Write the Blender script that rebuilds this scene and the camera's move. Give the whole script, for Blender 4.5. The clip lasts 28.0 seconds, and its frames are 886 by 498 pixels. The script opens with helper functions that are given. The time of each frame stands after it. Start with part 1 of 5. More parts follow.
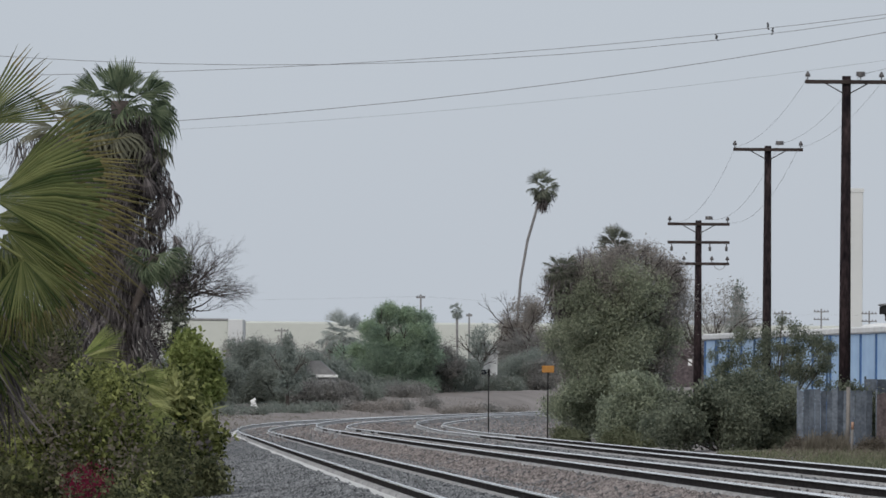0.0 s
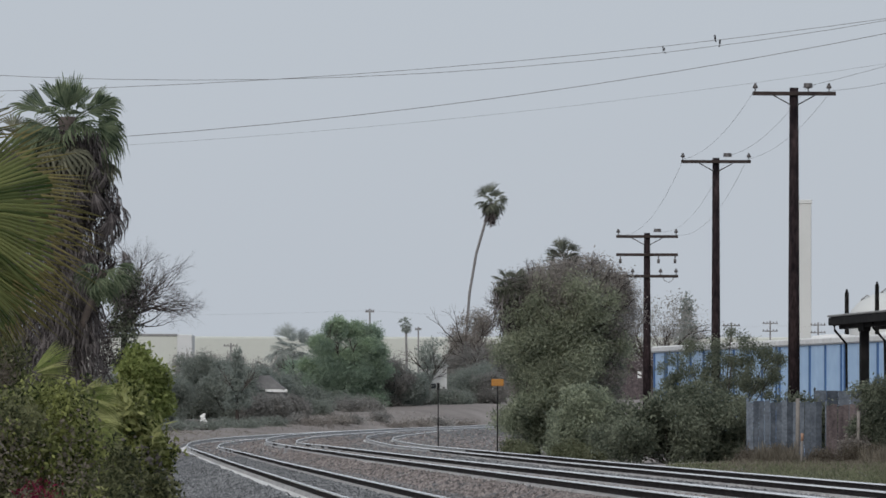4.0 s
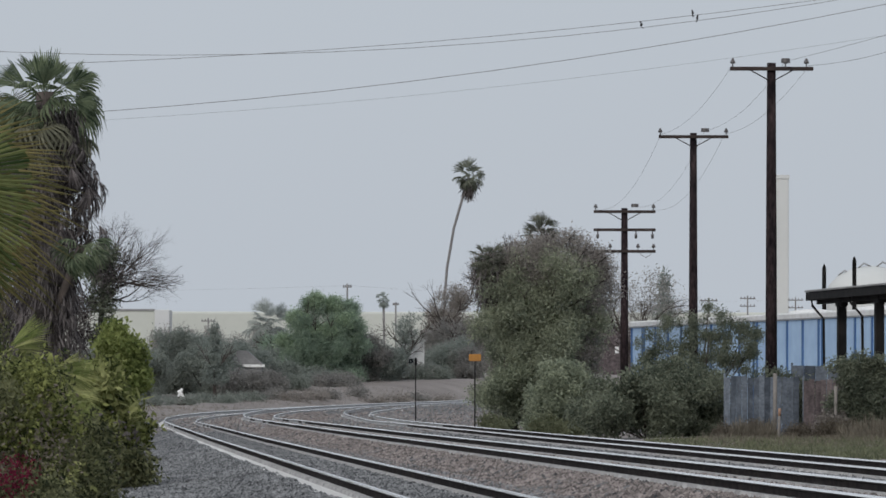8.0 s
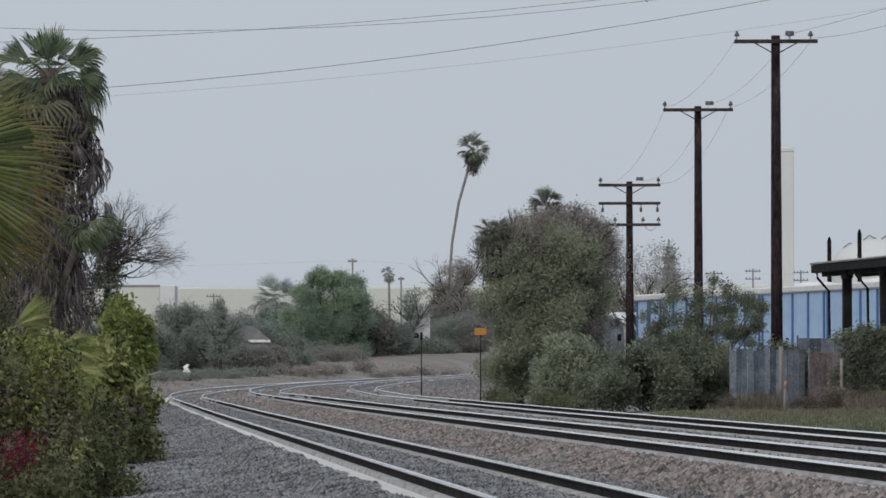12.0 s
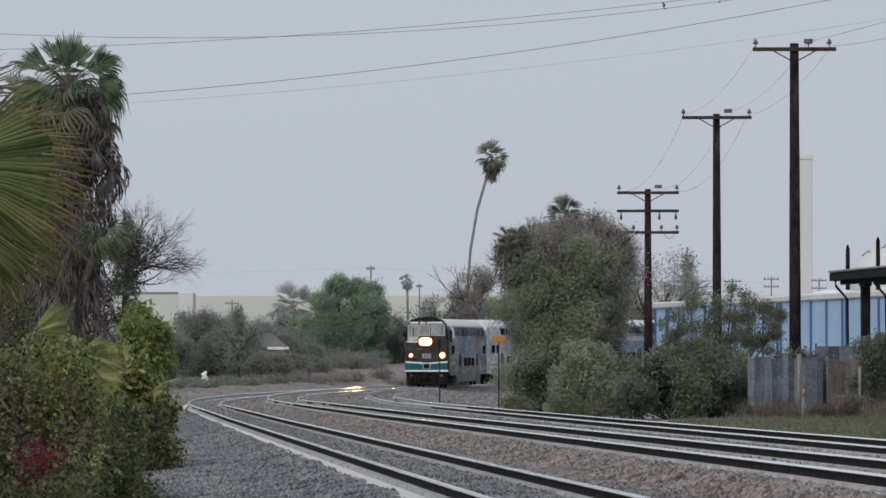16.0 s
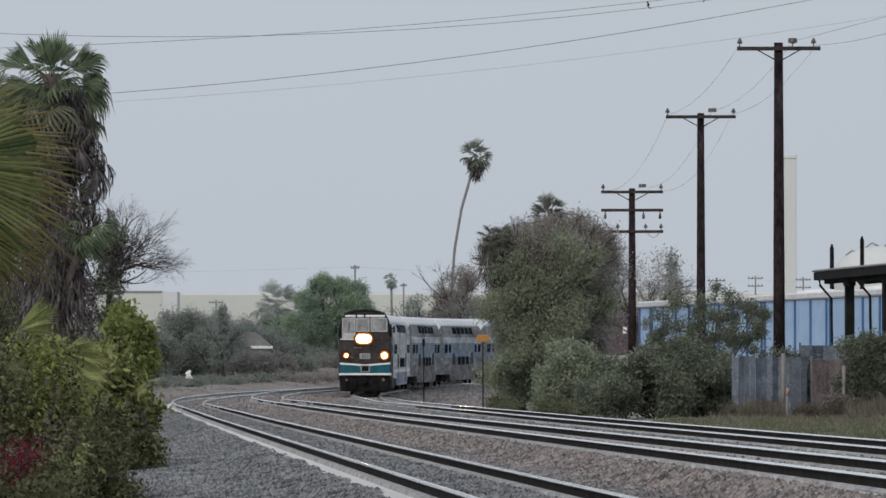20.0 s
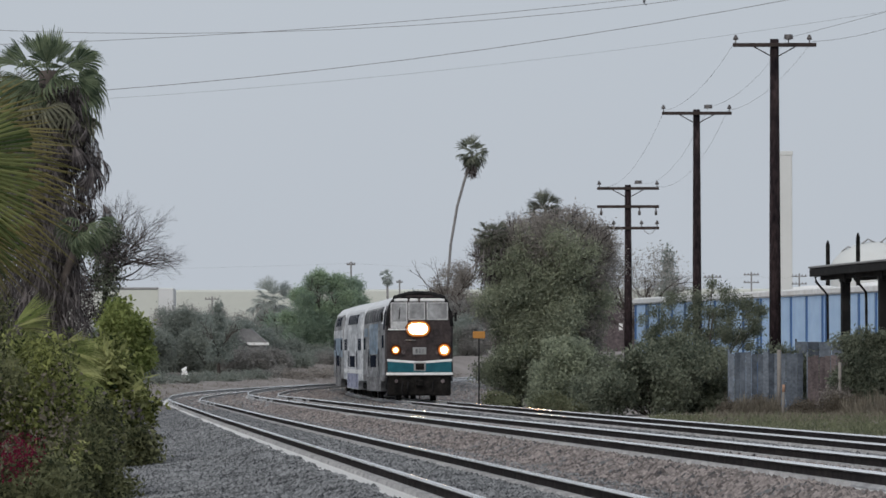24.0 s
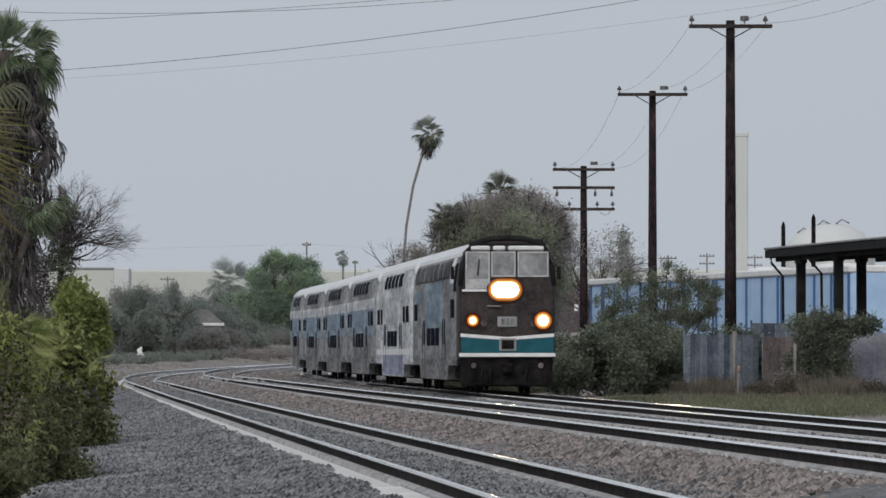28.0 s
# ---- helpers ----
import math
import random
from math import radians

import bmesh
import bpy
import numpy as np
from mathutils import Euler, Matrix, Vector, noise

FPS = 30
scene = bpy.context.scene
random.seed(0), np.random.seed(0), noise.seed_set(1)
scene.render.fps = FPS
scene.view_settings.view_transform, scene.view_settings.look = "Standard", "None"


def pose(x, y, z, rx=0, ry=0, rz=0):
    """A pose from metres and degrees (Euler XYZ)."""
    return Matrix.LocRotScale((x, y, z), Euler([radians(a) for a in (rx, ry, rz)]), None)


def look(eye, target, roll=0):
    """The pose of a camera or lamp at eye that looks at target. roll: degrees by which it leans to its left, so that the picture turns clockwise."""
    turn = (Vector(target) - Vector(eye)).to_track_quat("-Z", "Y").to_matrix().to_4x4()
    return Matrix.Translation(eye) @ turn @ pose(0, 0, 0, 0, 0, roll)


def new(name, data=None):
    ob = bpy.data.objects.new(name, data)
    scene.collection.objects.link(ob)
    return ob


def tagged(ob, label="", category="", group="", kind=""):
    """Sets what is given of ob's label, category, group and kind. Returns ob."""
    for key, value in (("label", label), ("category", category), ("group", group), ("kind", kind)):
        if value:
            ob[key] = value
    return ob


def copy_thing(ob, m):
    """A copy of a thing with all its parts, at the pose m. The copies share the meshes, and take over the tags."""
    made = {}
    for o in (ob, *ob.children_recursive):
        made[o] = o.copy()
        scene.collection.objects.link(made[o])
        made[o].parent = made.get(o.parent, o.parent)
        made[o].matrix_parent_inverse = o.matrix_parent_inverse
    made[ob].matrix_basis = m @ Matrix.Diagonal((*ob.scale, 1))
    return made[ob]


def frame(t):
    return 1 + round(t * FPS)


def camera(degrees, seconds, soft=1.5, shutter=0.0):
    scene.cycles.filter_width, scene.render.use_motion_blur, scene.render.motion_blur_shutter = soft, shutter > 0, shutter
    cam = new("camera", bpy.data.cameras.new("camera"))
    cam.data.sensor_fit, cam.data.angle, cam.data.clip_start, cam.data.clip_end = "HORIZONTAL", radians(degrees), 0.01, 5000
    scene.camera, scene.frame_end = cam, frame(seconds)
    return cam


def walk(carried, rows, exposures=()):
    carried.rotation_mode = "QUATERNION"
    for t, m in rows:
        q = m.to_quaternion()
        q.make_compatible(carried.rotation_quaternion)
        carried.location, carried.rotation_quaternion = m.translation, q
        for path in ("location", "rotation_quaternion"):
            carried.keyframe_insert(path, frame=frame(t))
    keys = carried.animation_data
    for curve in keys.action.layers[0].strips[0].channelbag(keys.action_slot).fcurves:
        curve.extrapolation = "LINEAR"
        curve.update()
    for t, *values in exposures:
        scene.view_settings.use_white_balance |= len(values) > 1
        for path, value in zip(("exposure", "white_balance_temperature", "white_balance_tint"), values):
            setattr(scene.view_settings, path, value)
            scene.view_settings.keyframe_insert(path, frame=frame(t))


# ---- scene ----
# seconds, yaw, pitch, roll in degrees of a long lens held by hand at one place
EYE = (0.0, 0.0, 1.156)
LOOKS = [
(0, 0.6374, 1.4346, -0.464), (0.5, 0.5552, 1.4549, -0.443), (1, 0.4696, 1.4514, -0.255), (1.5, 0.3837, 1.4667, -0.206),
    (2, 0.3031, 1.4565, -0.145), (2.5, 0.2506, 1.4371, -0.139), (3, 0.2337, 1.4450, -0.150), (3.5, 0.2146, 1.5753, -0.121),
    (5.5, -0.0171, 1.4651, -0.150), (6, -0.0437, 1.4266, -0.220), (6.5, -0.0477, 1.3886, -0.237), (7, -0.0652, 1.3446, -0.172),
    (7.5, -0.0527, 1.2930, -0.106), (8, -0.0386, 1.3347, -0.095), (8.5, -0.0164, 1.3420, -0.085), (9, -0.0128, 1.2890, 0.013),
    (9.5, -0.0236, 1.2677, -0.055), (10, -0.0327, 1.2659, -0.050), (10.5, -0.0347, 1.2415, -0.005), (11, 0.0000, 1.2106, -0.000),
    (11.5, 0.0030, 1.1566, 0.069), (12, 0.0147, 1.0967, 0.187), (12.5, 0.0706, 1.0926, 0.121), (14.5, 0.1671, 1.0663, 0.294),
    (15, 0.1901, 1.0951, 0.258), (15.5, 0.1887, 1.1175, 0.098), (16, 0.1835, 1.1657, 0.104), (16.5, 0.1513, 1.1807, 0.089),
    (17, 0.0915, 1.1700, -0.011), (17.5, 0.0915, 1.1452, -0.023), (18, 0.1043, 1.1471, -0.033), (18.5, 0.0913, 1.1531, -0.023),
    (19, 0.0638, 1.1331, 0.082), (19.5, 0.0554, 1.1504, 0.098), (20, 0.0361, 1.1572, 0.080), (20.5, 0.0068, 1.1643, 0.085),
    (21, 0.0281, 1.1583, 0.122), (21.5, 0.0428, 1.1689, 0.173), (23.5, 0.0064, 1.1766, 0.176), (24, -0.0008, 1.1249, 0.104),
    (24.5, -0.0265, 1.1182, 0.103), (25, -0.0835, 1.1159, 0.063), (25.5, -0.1447, 1.0683, 0.065), (26, -0.2017, 1.0127, 0.088),
    (26.5, -0.2734, 0.9717, 0.077), (27, -0.2999, 0.9634, 0.062), (27.5, -0.3420, 0.9700, 0.011), (28, -0.4143, 0.9459, 0.002)]
cam = camera(8.209, 28.0, soft=1.6)
walk(cam, [(t, pose(*EYE, 90 + pitch, roll, yaw)) for t, yaw, pitch, roll in LOOKS], [(0.0, 0.16), (1.0, 0.09), (3.0, 0.11), (8.0, 0.11), (15.0, 0.12), (20.0, 0.13), (21.0, 0.04), (24.0, 0.12), (27.0, 0.13), (28.0, 0.05)])

# ---- light: a bright, even overcast ----
SUN_UP, SUN_TURN = radians(36), radians(200)
world = bpy.data.worlds.new("overcast_sky")
scene.world = world
world.use_nodes = True
wn, wl = world.node_tree.nodes, world.node_tree.links
wn.clear()
sky = wn.new("ShaderNodeTexSky")
sky.sky_type, sky.sun_disc, sky.sun_elevation, sky.sun_rotation = "NISHITA", False, SUN_UP, SUN_TURN
sky.air_density, sky.dust_density = 1.0, 4.0
dim = wn.new("ShaderNodeMix")
dim.data_type, dim.blend_type = "RGBA", "MULTIPLY"
dim.inputs[0].default_value = 1.0
wl.new(sky.outputs[0], dim.inputs[6])
dim.inputs[7].default_value = (0.075, 0.075, 0.075, 1)
cloud = wn.new("ShaderNodeMix")
cloud.data_type = "RGBA"
cloud.inputs[0].default_value = 0.9
wl.new(dim.outputs[2], cloud.inputs[6])
tc = wn.new("ShaderNodeTexCoord")
cn = wn.new("ShaderNodeTexNoise")
cn.inputs["Scale"].default_value, cn.inputs["Detail"].default_value = 2.2, 3.0
wl.new(tc.outputs["Generated"], cn.inputs["Vector"])
cr = wn.new("ShaderNodeValToRGB")
cr.color_ramp.elements[0].position, cr.color_ramp.elements[1].position = 0.3, 0.7
cr.color_ramp.elements[0].color = (0.475, 0.520, 0.580, 1)
cr.color_ramp.elements[1].color = (0.515, 0.560, 0.622, 1)
wl.new(cn.outputs[0], cr.inputs[0])
wl.new(cr.outputs[0], cloud.inputs[7])
bg = wn.new("ShaderNodeBackground")
bg.inputs[1].default_value = 1.0
wl.new(cloud.outputs[2], bg.inputs[0])
wo = wn.new("ShaderNodeOutputWorld")
wl.new(bg.outputs[0], wo.inputs[0])
sun = new("sun", bpy.data.lights.new("sun", "SUN"))
sun.data.energy, sun.data.angle, sun.data.color = 1.5, radians(40), (1.0, 0.97, 0.93)
sun.matrix_world = look((0, 0, 0), (-math.sin(SUN_TURN) * math.cos(SUN_UP), -math.cos(SUN_TURN) * math.cos(SUN_UP), -math.sin(SUN_UP)))


# ---- materials ----
def mat(name, a, b=None, rough=0.8, metal=0.0, scale=3.0, fine=40.0, bump=0.1, grain=0.25, island=False, coords="Object", spec=0.5, thin=0.0, stretch=(1, 1, 1)):
    """A surface whose colour wanders from a to b in broad stains, with a fine grain and relief."""
    m = bpy.data.materials.new(name)
    m.use_nodes = True
    n, l = m.node_tree.nodes, m.node_tree.links
    p = n["Principled BSDF"]
    p.inputs["Roughness"].default_value, p.inputs["Metallic"].default_value = rough, metal
    p.inputs["Specular IOR Level"].default_value = spec
    b = b or tuple(0.75 * v for v in a)
    t = n.new("ShaderNodeTexCoord")
    broad, small = n.new("ShaderNodeTexNoise"), n.new("ShaderNodeTexNoise")
    broad.inputs["Scale"].default_value, broad.inputs["Detail"].default_value = scale, 4.0
    small.inputs["Scale"].default_value, small.inputs["Detail"].default_value = fine, 3.0
    for q in (broad, small):
        sc = n.new("ShaderNodeVectorMath")
        sc.operation = "MULTIPLY"
        sc.inputs[1].default_value = stretch
        l.new(t.outputs[coords], sc.inputs[0])
        l.new(sc.outputs[0], q.inputs["Vector"])
    ramp = n.new("ShaderNodeValToRGB")
    ramp.color_ramp.elements[0].position, ramp.color_ramp.elements[1].position = 0.32, 0.68
    ramp.color_ramp.elements[0].color, ramp.color_ramp.elements[1].color = (*a, 1), (*b, 1)
    if island:
        ma = n.new("ShaderNodeMath")
        ma.operation = "MULTIPLY_ADD"
        if island == "piece":
            l.new(n.new("ShaderNodeObjectInfo").outputs["Random"], ma.inputs[0])
        else:
            l.new(n.new("ShaderNodeNewGeometry").outputs["Random Per Island"], ma.inputs[0])
        ma.inputs[1].default_value = 0.36
        ms = n.new("ShaderNodeMath")
        ms.operation = "MULTIPLY"
        ms.inputs[1].default_value = 0.64
        l.new(broad.outputs[0], ms.inputs[0])
        l.new(ms.outputs[0], ma.inputs[2])
        l.new(ma.outputs[0], ramp.inputs[0])
        ramp.color_ramp.elements[0].position, ramp.color_ramp.elements[1].position = 0.32, 0.69
    else:
        l.new(broad.outputs[0], ramp.inputs[0])
    mix = n.new("ShaderNodeMix")
    mix.data_type, mix.blend_type = "RGBA", "OVERLAY"
    mix.inputs[0].default_value = grain
    l.new(ramp.outputs[0], mix.inputs[6])
    l.new(small.outputs[0], mix.inputs[7])
    l.new(mix.outputs[2], p.inputs["Base Color"])
    if bump:
        bp = n.new("ShaderNodeBump")
        bp.inputs["Strength"].default_value, bp.inputs["Distance"].default_value = bump, 0.02
        l.new(small.outputs[0], bp.inputs["Height"])
        l.new(bp.outputs[0], p.inputs["Normal"])
    if thin:
        tr = n.new("ShaderNodeBsdfTranslucent")
        l.new(mix.outputs[2], tr.inputs[0])
        sh = n.new("ShaderNodeMixShader")
        sh.inputs[0].default_value = thin
        l.new(p.outputs[0], sh.inputs[1])
        l.new(tr.outputs[0], sh.inputs[2])
        l.new(sh.outputs[0], n["Material Output"].inputs[0])
    return m


def leaf(name, a, b, rough=0.6, scale=0.7):
    return mat(name, a, b, rough, scale=scale, fine=8.0, bump=0, grain=0.2, island=True, spec=0.1, thin=0.48)


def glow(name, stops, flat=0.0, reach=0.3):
    """A lit lamp: a hot core, and its halo painted into the emission. stops: fraction of reach, colour, strength."""
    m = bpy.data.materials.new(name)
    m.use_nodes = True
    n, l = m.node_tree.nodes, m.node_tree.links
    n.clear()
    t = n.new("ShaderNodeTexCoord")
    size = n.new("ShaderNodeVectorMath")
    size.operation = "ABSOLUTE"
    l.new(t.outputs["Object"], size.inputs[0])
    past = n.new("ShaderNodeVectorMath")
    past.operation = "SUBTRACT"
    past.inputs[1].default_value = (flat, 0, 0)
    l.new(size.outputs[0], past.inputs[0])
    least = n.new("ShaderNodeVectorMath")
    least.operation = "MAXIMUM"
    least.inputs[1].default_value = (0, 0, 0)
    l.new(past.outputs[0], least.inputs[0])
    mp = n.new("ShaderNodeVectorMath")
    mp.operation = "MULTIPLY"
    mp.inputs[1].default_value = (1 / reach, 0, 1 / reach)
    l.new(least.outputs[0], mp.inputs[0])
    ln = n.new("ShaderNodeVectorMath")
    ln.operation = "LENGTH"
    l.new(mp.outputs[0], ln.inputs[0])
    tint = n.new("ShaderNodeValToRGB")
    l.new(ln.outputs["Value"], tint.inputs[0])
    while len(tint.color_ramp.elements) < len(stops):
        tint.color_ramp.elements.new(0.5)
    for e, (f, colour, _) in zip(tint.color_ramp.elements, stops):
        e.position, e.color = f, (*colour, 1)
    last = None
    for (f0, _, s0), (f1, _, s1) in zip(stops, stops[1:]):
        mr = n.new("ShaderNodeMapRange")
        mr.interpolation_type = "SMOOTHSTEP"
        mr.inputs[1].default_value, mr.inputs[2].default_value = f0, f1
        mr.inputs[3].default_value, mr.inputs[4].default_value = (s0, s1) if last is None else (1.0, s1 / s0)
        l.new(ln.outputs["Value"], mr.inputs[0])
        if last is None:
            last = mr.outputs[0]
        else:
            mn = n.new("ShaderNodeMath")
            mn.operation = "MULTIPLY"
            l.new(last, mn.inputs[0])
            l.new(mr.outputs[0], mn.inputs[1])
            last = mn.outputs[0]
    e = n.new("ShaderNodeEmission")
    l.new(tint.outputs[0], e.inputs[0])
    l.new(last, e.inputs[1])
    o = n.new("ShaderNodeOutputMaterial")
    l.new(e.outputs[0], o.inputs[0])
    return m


M = {
    "earth": mat("dry_earth", (0.172, 0.150, 0.140), (0.260, 0.232, 0.218), 0.95, scale=0.25, fine=6, bump=0.6),
    "ballast": mat("ballast_stone", (0.086, 0.090, 0.094), (0.168, 0.169, 0.172), 0.95, scale=0.6, fine=16, bump=1.0, grain=0.8, spec=0.2),
    "stone": mat("ballast_pieces", (0.034, 0.036, 0.040), (0.285, 0.289, 0.294), 0.9, scale=1, fine=30, bump=0.3, island=True, spec=0.25),
    "brown_stone": mat("rusty_ballast_pieces", (0.060, 0.049, 0.046), (0.33, 0.283, 0.264), 0.9, scale=1, fine=30, bump=0.3, island=True),
    "dark_stone": mat("dark_wet_stones", (0.045, 0.045, 0.048), (0.11, 0.108, 0.108), 0.9, scale=1, fine=30, bump=0.3, island=True, spec=0.2),
    "concrete": mat("sleeper_concrete", (0.58, 0.58, 0.58), (0.76, 0.76, 0.76), 0.85, scale=1.5, fine=30),
    "rail_side": mat("rusted_rail", (0.010, 0.008, 0.008), (0.034, 0.027, 0.026), 0.9, scale=3, fine=14, grain=0.6, spec=0.1),
    "rail_foot": mat("dusty_rail_foot", (0.270, 0.268, 0.272), (0.460, 0.458, 0.462), 0.9, scale=2, fine=30, spec=0.1),
    "rail_top": mat("polished_rail", (0.86, 0.85, 0.85), (0.94, 0.93, 0.93), 0.15, 0.45, scale=2, fine=60, bump=0.01),
    "wood": mat("weathered_pole_wood", (0.009, 0.007, 0.009), (0.042, 0.030, 0.031), 0.95, scale=3.0, fine=12, bump=0.6, grain=0.8, spec=0.1, stretch=(1, 1, 0.35)),
    "arm": mat("crossarm_wood", (0.028, 0.023, 0.022), (0.060, 0.046, 0.042), 0.9, scale=2, fine=30, spec=0.15),
    "ceramic": mat("dark_insulator", (0.06, 0.055, 0.055), (0.09, 0.08, 0.08), 0.35, scale=4),
    "wire": mat("weathered_cable", (0.19, 0.19, 0.195), (0.25, 0.25, 0.255), 0.7, scale=1),
    "dark": mat("black_paint", (0.012, 0.012, 0.013), (0.026, 0.025, 0.025), 0.8, scale=2, fine=30, spec=0.1),
    "orange": mat("orange_sign_paint", (0.40, 0.185, 0.04), (0.32, 0.145, 0.03), 0.8, scale=9),
    "faded_orange": mat("faded_orange_paint", (0.36, 0.22, 0.15), (0.27, 0.16, 0.11), 0.8, scale=9),
    "white": mat("white_paint", (0.74, 0.74, 0.74), (0.62, 0.62, 0.61), 0.6, scale=3),
    "bark": mat("brown_bark", (0.065, 0.055, 0.050), (0.115, 0.098, 0.088), 0.95, scale=2, fine=20, bump=0.8, spec=0.1),
    "twig": mat("grey_twigs", (0.060, 0.052, 0.050), (0.10, 0.086, 0.082), 0.95, scale=2, fine=20, spec=0.1),
    "skirt": mat("dead_palm_fronds", (0.042, 0.037, 0.039), (0.222, 0.200, 0.196), 0.9, scale=0.8, fine=9, bump=0, island=True, thin=0.35, spec=0.1),
    "palm": leaf("palm_fronds", (0.070, 0.098, 0.062), (0.225, 0.268, 0.165)),
    "palm_near": leaf("bright_palm_fronds", (0.034, 0.058, 0.021), (0.215, 0.235, 0.095)),
    "palm_dark": leaf("dull_palm_fronds", (0.085, 0.092, 0.072), (0.205, 0.212, 0.165)),
    "palm_old": leaf("fading_palm_fronds", (0.120, 0.125, 0.092), (0.270, 0.265, 0.195)),
    # far palm: haze painted into the fronds as a paler, flatter green
    "palm_far": leaf("haze_tinted_palm_fronds", (0.125, 0.140, 0.112), (0.230, 0.245, 0.190)),
    "olive": leaf("olive_leaves", (0.215, 0.238, 0.172), (0.425, 0.452, 0.332)),
    "brown": leaf("dry_brown_leaves", (0.240, 0.220, 0.203), (0.390, 0.358, 0.328)),
    "hedge": leaf("dark_hedge_leaves", (0.090, 0.108, 0.082), (0.275, 0.298, 0.220)),
    "lime": leaf("lime_green_leaves", (0.120, 0.158, 0.050), (0.310, 0.350, 0.130)),
    "yellow": leaf("yellowing_leaves", (0.095, 0.115, 0.040), (0.420, 0.430, 0.190)),
    # leaves across the bend carry the haze in their colour: paler, greyer, flatter
    "mid": leaf("haze_tinted_green_leaves", (0.220, 0.290, 0.232), (0.335, 0.420, 0.315)),
    # the same green lightened for lobe tops, light from above painted in
    "mid_lit": leaf("haze_tinted_lit_leaves", (0.270, 0.355, 0.245), (0.400, 0.490, 0.345)),
    "dusk": leaf("haze_tinted_grey_green_leaves", (0.205, 0.236, 0.218), (0.325, 0.357, 0.322)),
    "scrub_far": leaf("haze_tinted_brown_green_leaves", (0.220, 0.214, 0.206), (0.340, 0.330, 0.310)),
    "tips": leaf("dry_leaf_tips", (0.085, 0.085, 0.034), (0.275, 0.235, 0.105)),
    # dark scrub leaves, likewise lifted and greyed by painted haze
    "dark_far": leaf("haze_tinted_dark_leaves", (0.195, 0.220, 0.200), (0.310, 0.335, 0.295)),
    # pale twigs and leaves with the haze of distance put into their colour
    "hazy_brown": leaf("haze_tinted_twigs", (0.31, 0.30, 0.28), (0.41, 0.40, 0.375)),
    "palest": leaf("haze_tinted_palest_leaves", (0.30, 0.33, 0.31), (0.41, 0.44, 0.41)),
    "low_green": leaf("dull_green_leaves", (0.180, 0.206, 0.150), (0.410, 0.442, 0.320)),
    "dry_brush": leaf("dry_brush_twigs", (0.105, 0.090, 0.072), (0.235, 0.205, 0.165)),
    # far leaves greyed, the haze being part of the colour
    "hazy": leaf("haze_tinted_pale_leaves", (0.270, 0.305, 0.285), (0.385, 0.420, 0.382)),
    "red": leaf("red_bracts", (0.075, 0.012, 0.022), (0.215, 0.025, 0.058)),
    "straw": leaf("dry_grass_blades", (0.140, 0.124, 0.100), (0.275, 0.244, 0.192)),
    "grass": leaf("green_grass_blades", (0.108, 0.120, 0.072), (0.235, 0.246, 0.155)),
    "blue": mat("light_blue_panel_paint", (0.34, 0.49, 0.70), (0.42, 0.58, 0.78), 0.6, scale=1.2, fine=20, bump=0.05, grain=0.2),
    "deep_blue": mat("deep_blue_rib_paint", (0.035, 0.10, 0.25), (0.05, 0.13, 0.29), 0.55, scale=2),
    "fence": mat("grey_fence_slats", (0.056, 0.066, 0.082), (0.148, 0.169, 0.200), 0.9, scale=1.9, fine=9, grain=0.7, spec=0.1, island="piece"),
    "boards": mat("weathered_fence_boards", (0.040, 0.031, 0.035), (0.165, 0.135, 0.136), 0.9, scale=3, fine=12, bump=0.4, grain=0.6, island="piece"),
    "lilac": mat("patchy_grey_lilac_sheet", (0.22, 0.22, 0.27), (0.36, 0.36, 0.42), 0.8, scale=1.2, fine=6, grain=0.4),
    "old_wood": mat("pale_weathered_wood", (0.15, 0.138, 0.128), (0.23, 0.212, 0.196), 0.9, scale=2, fine=20),
    "cream": mat("pale_cream_render", (0.49, 0.505, 0.465), (0.52, 0.535, 0.49), 0.9, scale=0.05, fine=1, grain=0.05),
    "pale": mat("pale_grey_cladding", (0.55, 0.56, 0.55), (0.59, 0.60, 0.59), 0.9, scale=0.06, fine=1, grain=0.05),
    "slate": mat("grey_roofing", (0.20, 0.20, 0.20), (0.28, 0.28, 0.28), 0.8, scale=1),
    "silver": mat("dull_silver_body", (0.14, 0.145, 0.15), (0.31, 0.31, 0.315), 0.7, 0.0, scale=1.3, fine=5, bump=0.05, grain=0.9, spec=0.05, stretch=(1, 0.16, 1)),
    "coach": mat("white_coach_body", (0.32, 0.33, 0.35), (0.60, 0.61, 0.62), 0.7, scale=1.3, fine=5, bump=0.05, grain=0.9, spec=0.1, stretch=(1, 0.16, 1)),
    "coach_blue": mat("pale_blue_livery", (0.14, 0.195, 0.25), (0.27, 0.32, 0.37), 0.7, scale=1.3, fine=5, bump=0.05, grain=0.9, spec=0.1, stretch=(1, 0.16, 1)),
    "coach_mauve": mat("lilac_livery", (0.22, 0.23, 0.33), (0.34, 0.35, 0.44), 0.7, scale=1.3, fine=5, bump=0.05, grain=0.7, spec=0.1, stretch=(1, 0.16, 1)),
    "sill": mat("darker_grey_sill", (0.125, 0.122, 0.126), (0.260, 0.256, 0.260), 0.8, scale=1.5, fine=6, bump=0.05, grain=0.9, spec=0.05, stretch=(1, 0.16, 1)),
    "roof": mat("white_coach_roof", (0.68, 0.69, 0.70), (0.58, 0.59, 0.60), 0.5, scale=0.4, fine=5),
    "mask": mat("dark_cab_front", (0.022, 0.018, 0.019), (0.058, 0.045, 0.044), 0.55, scale=2.2, fine=9, bump=0.05, grain=0.8, spec=0.15),
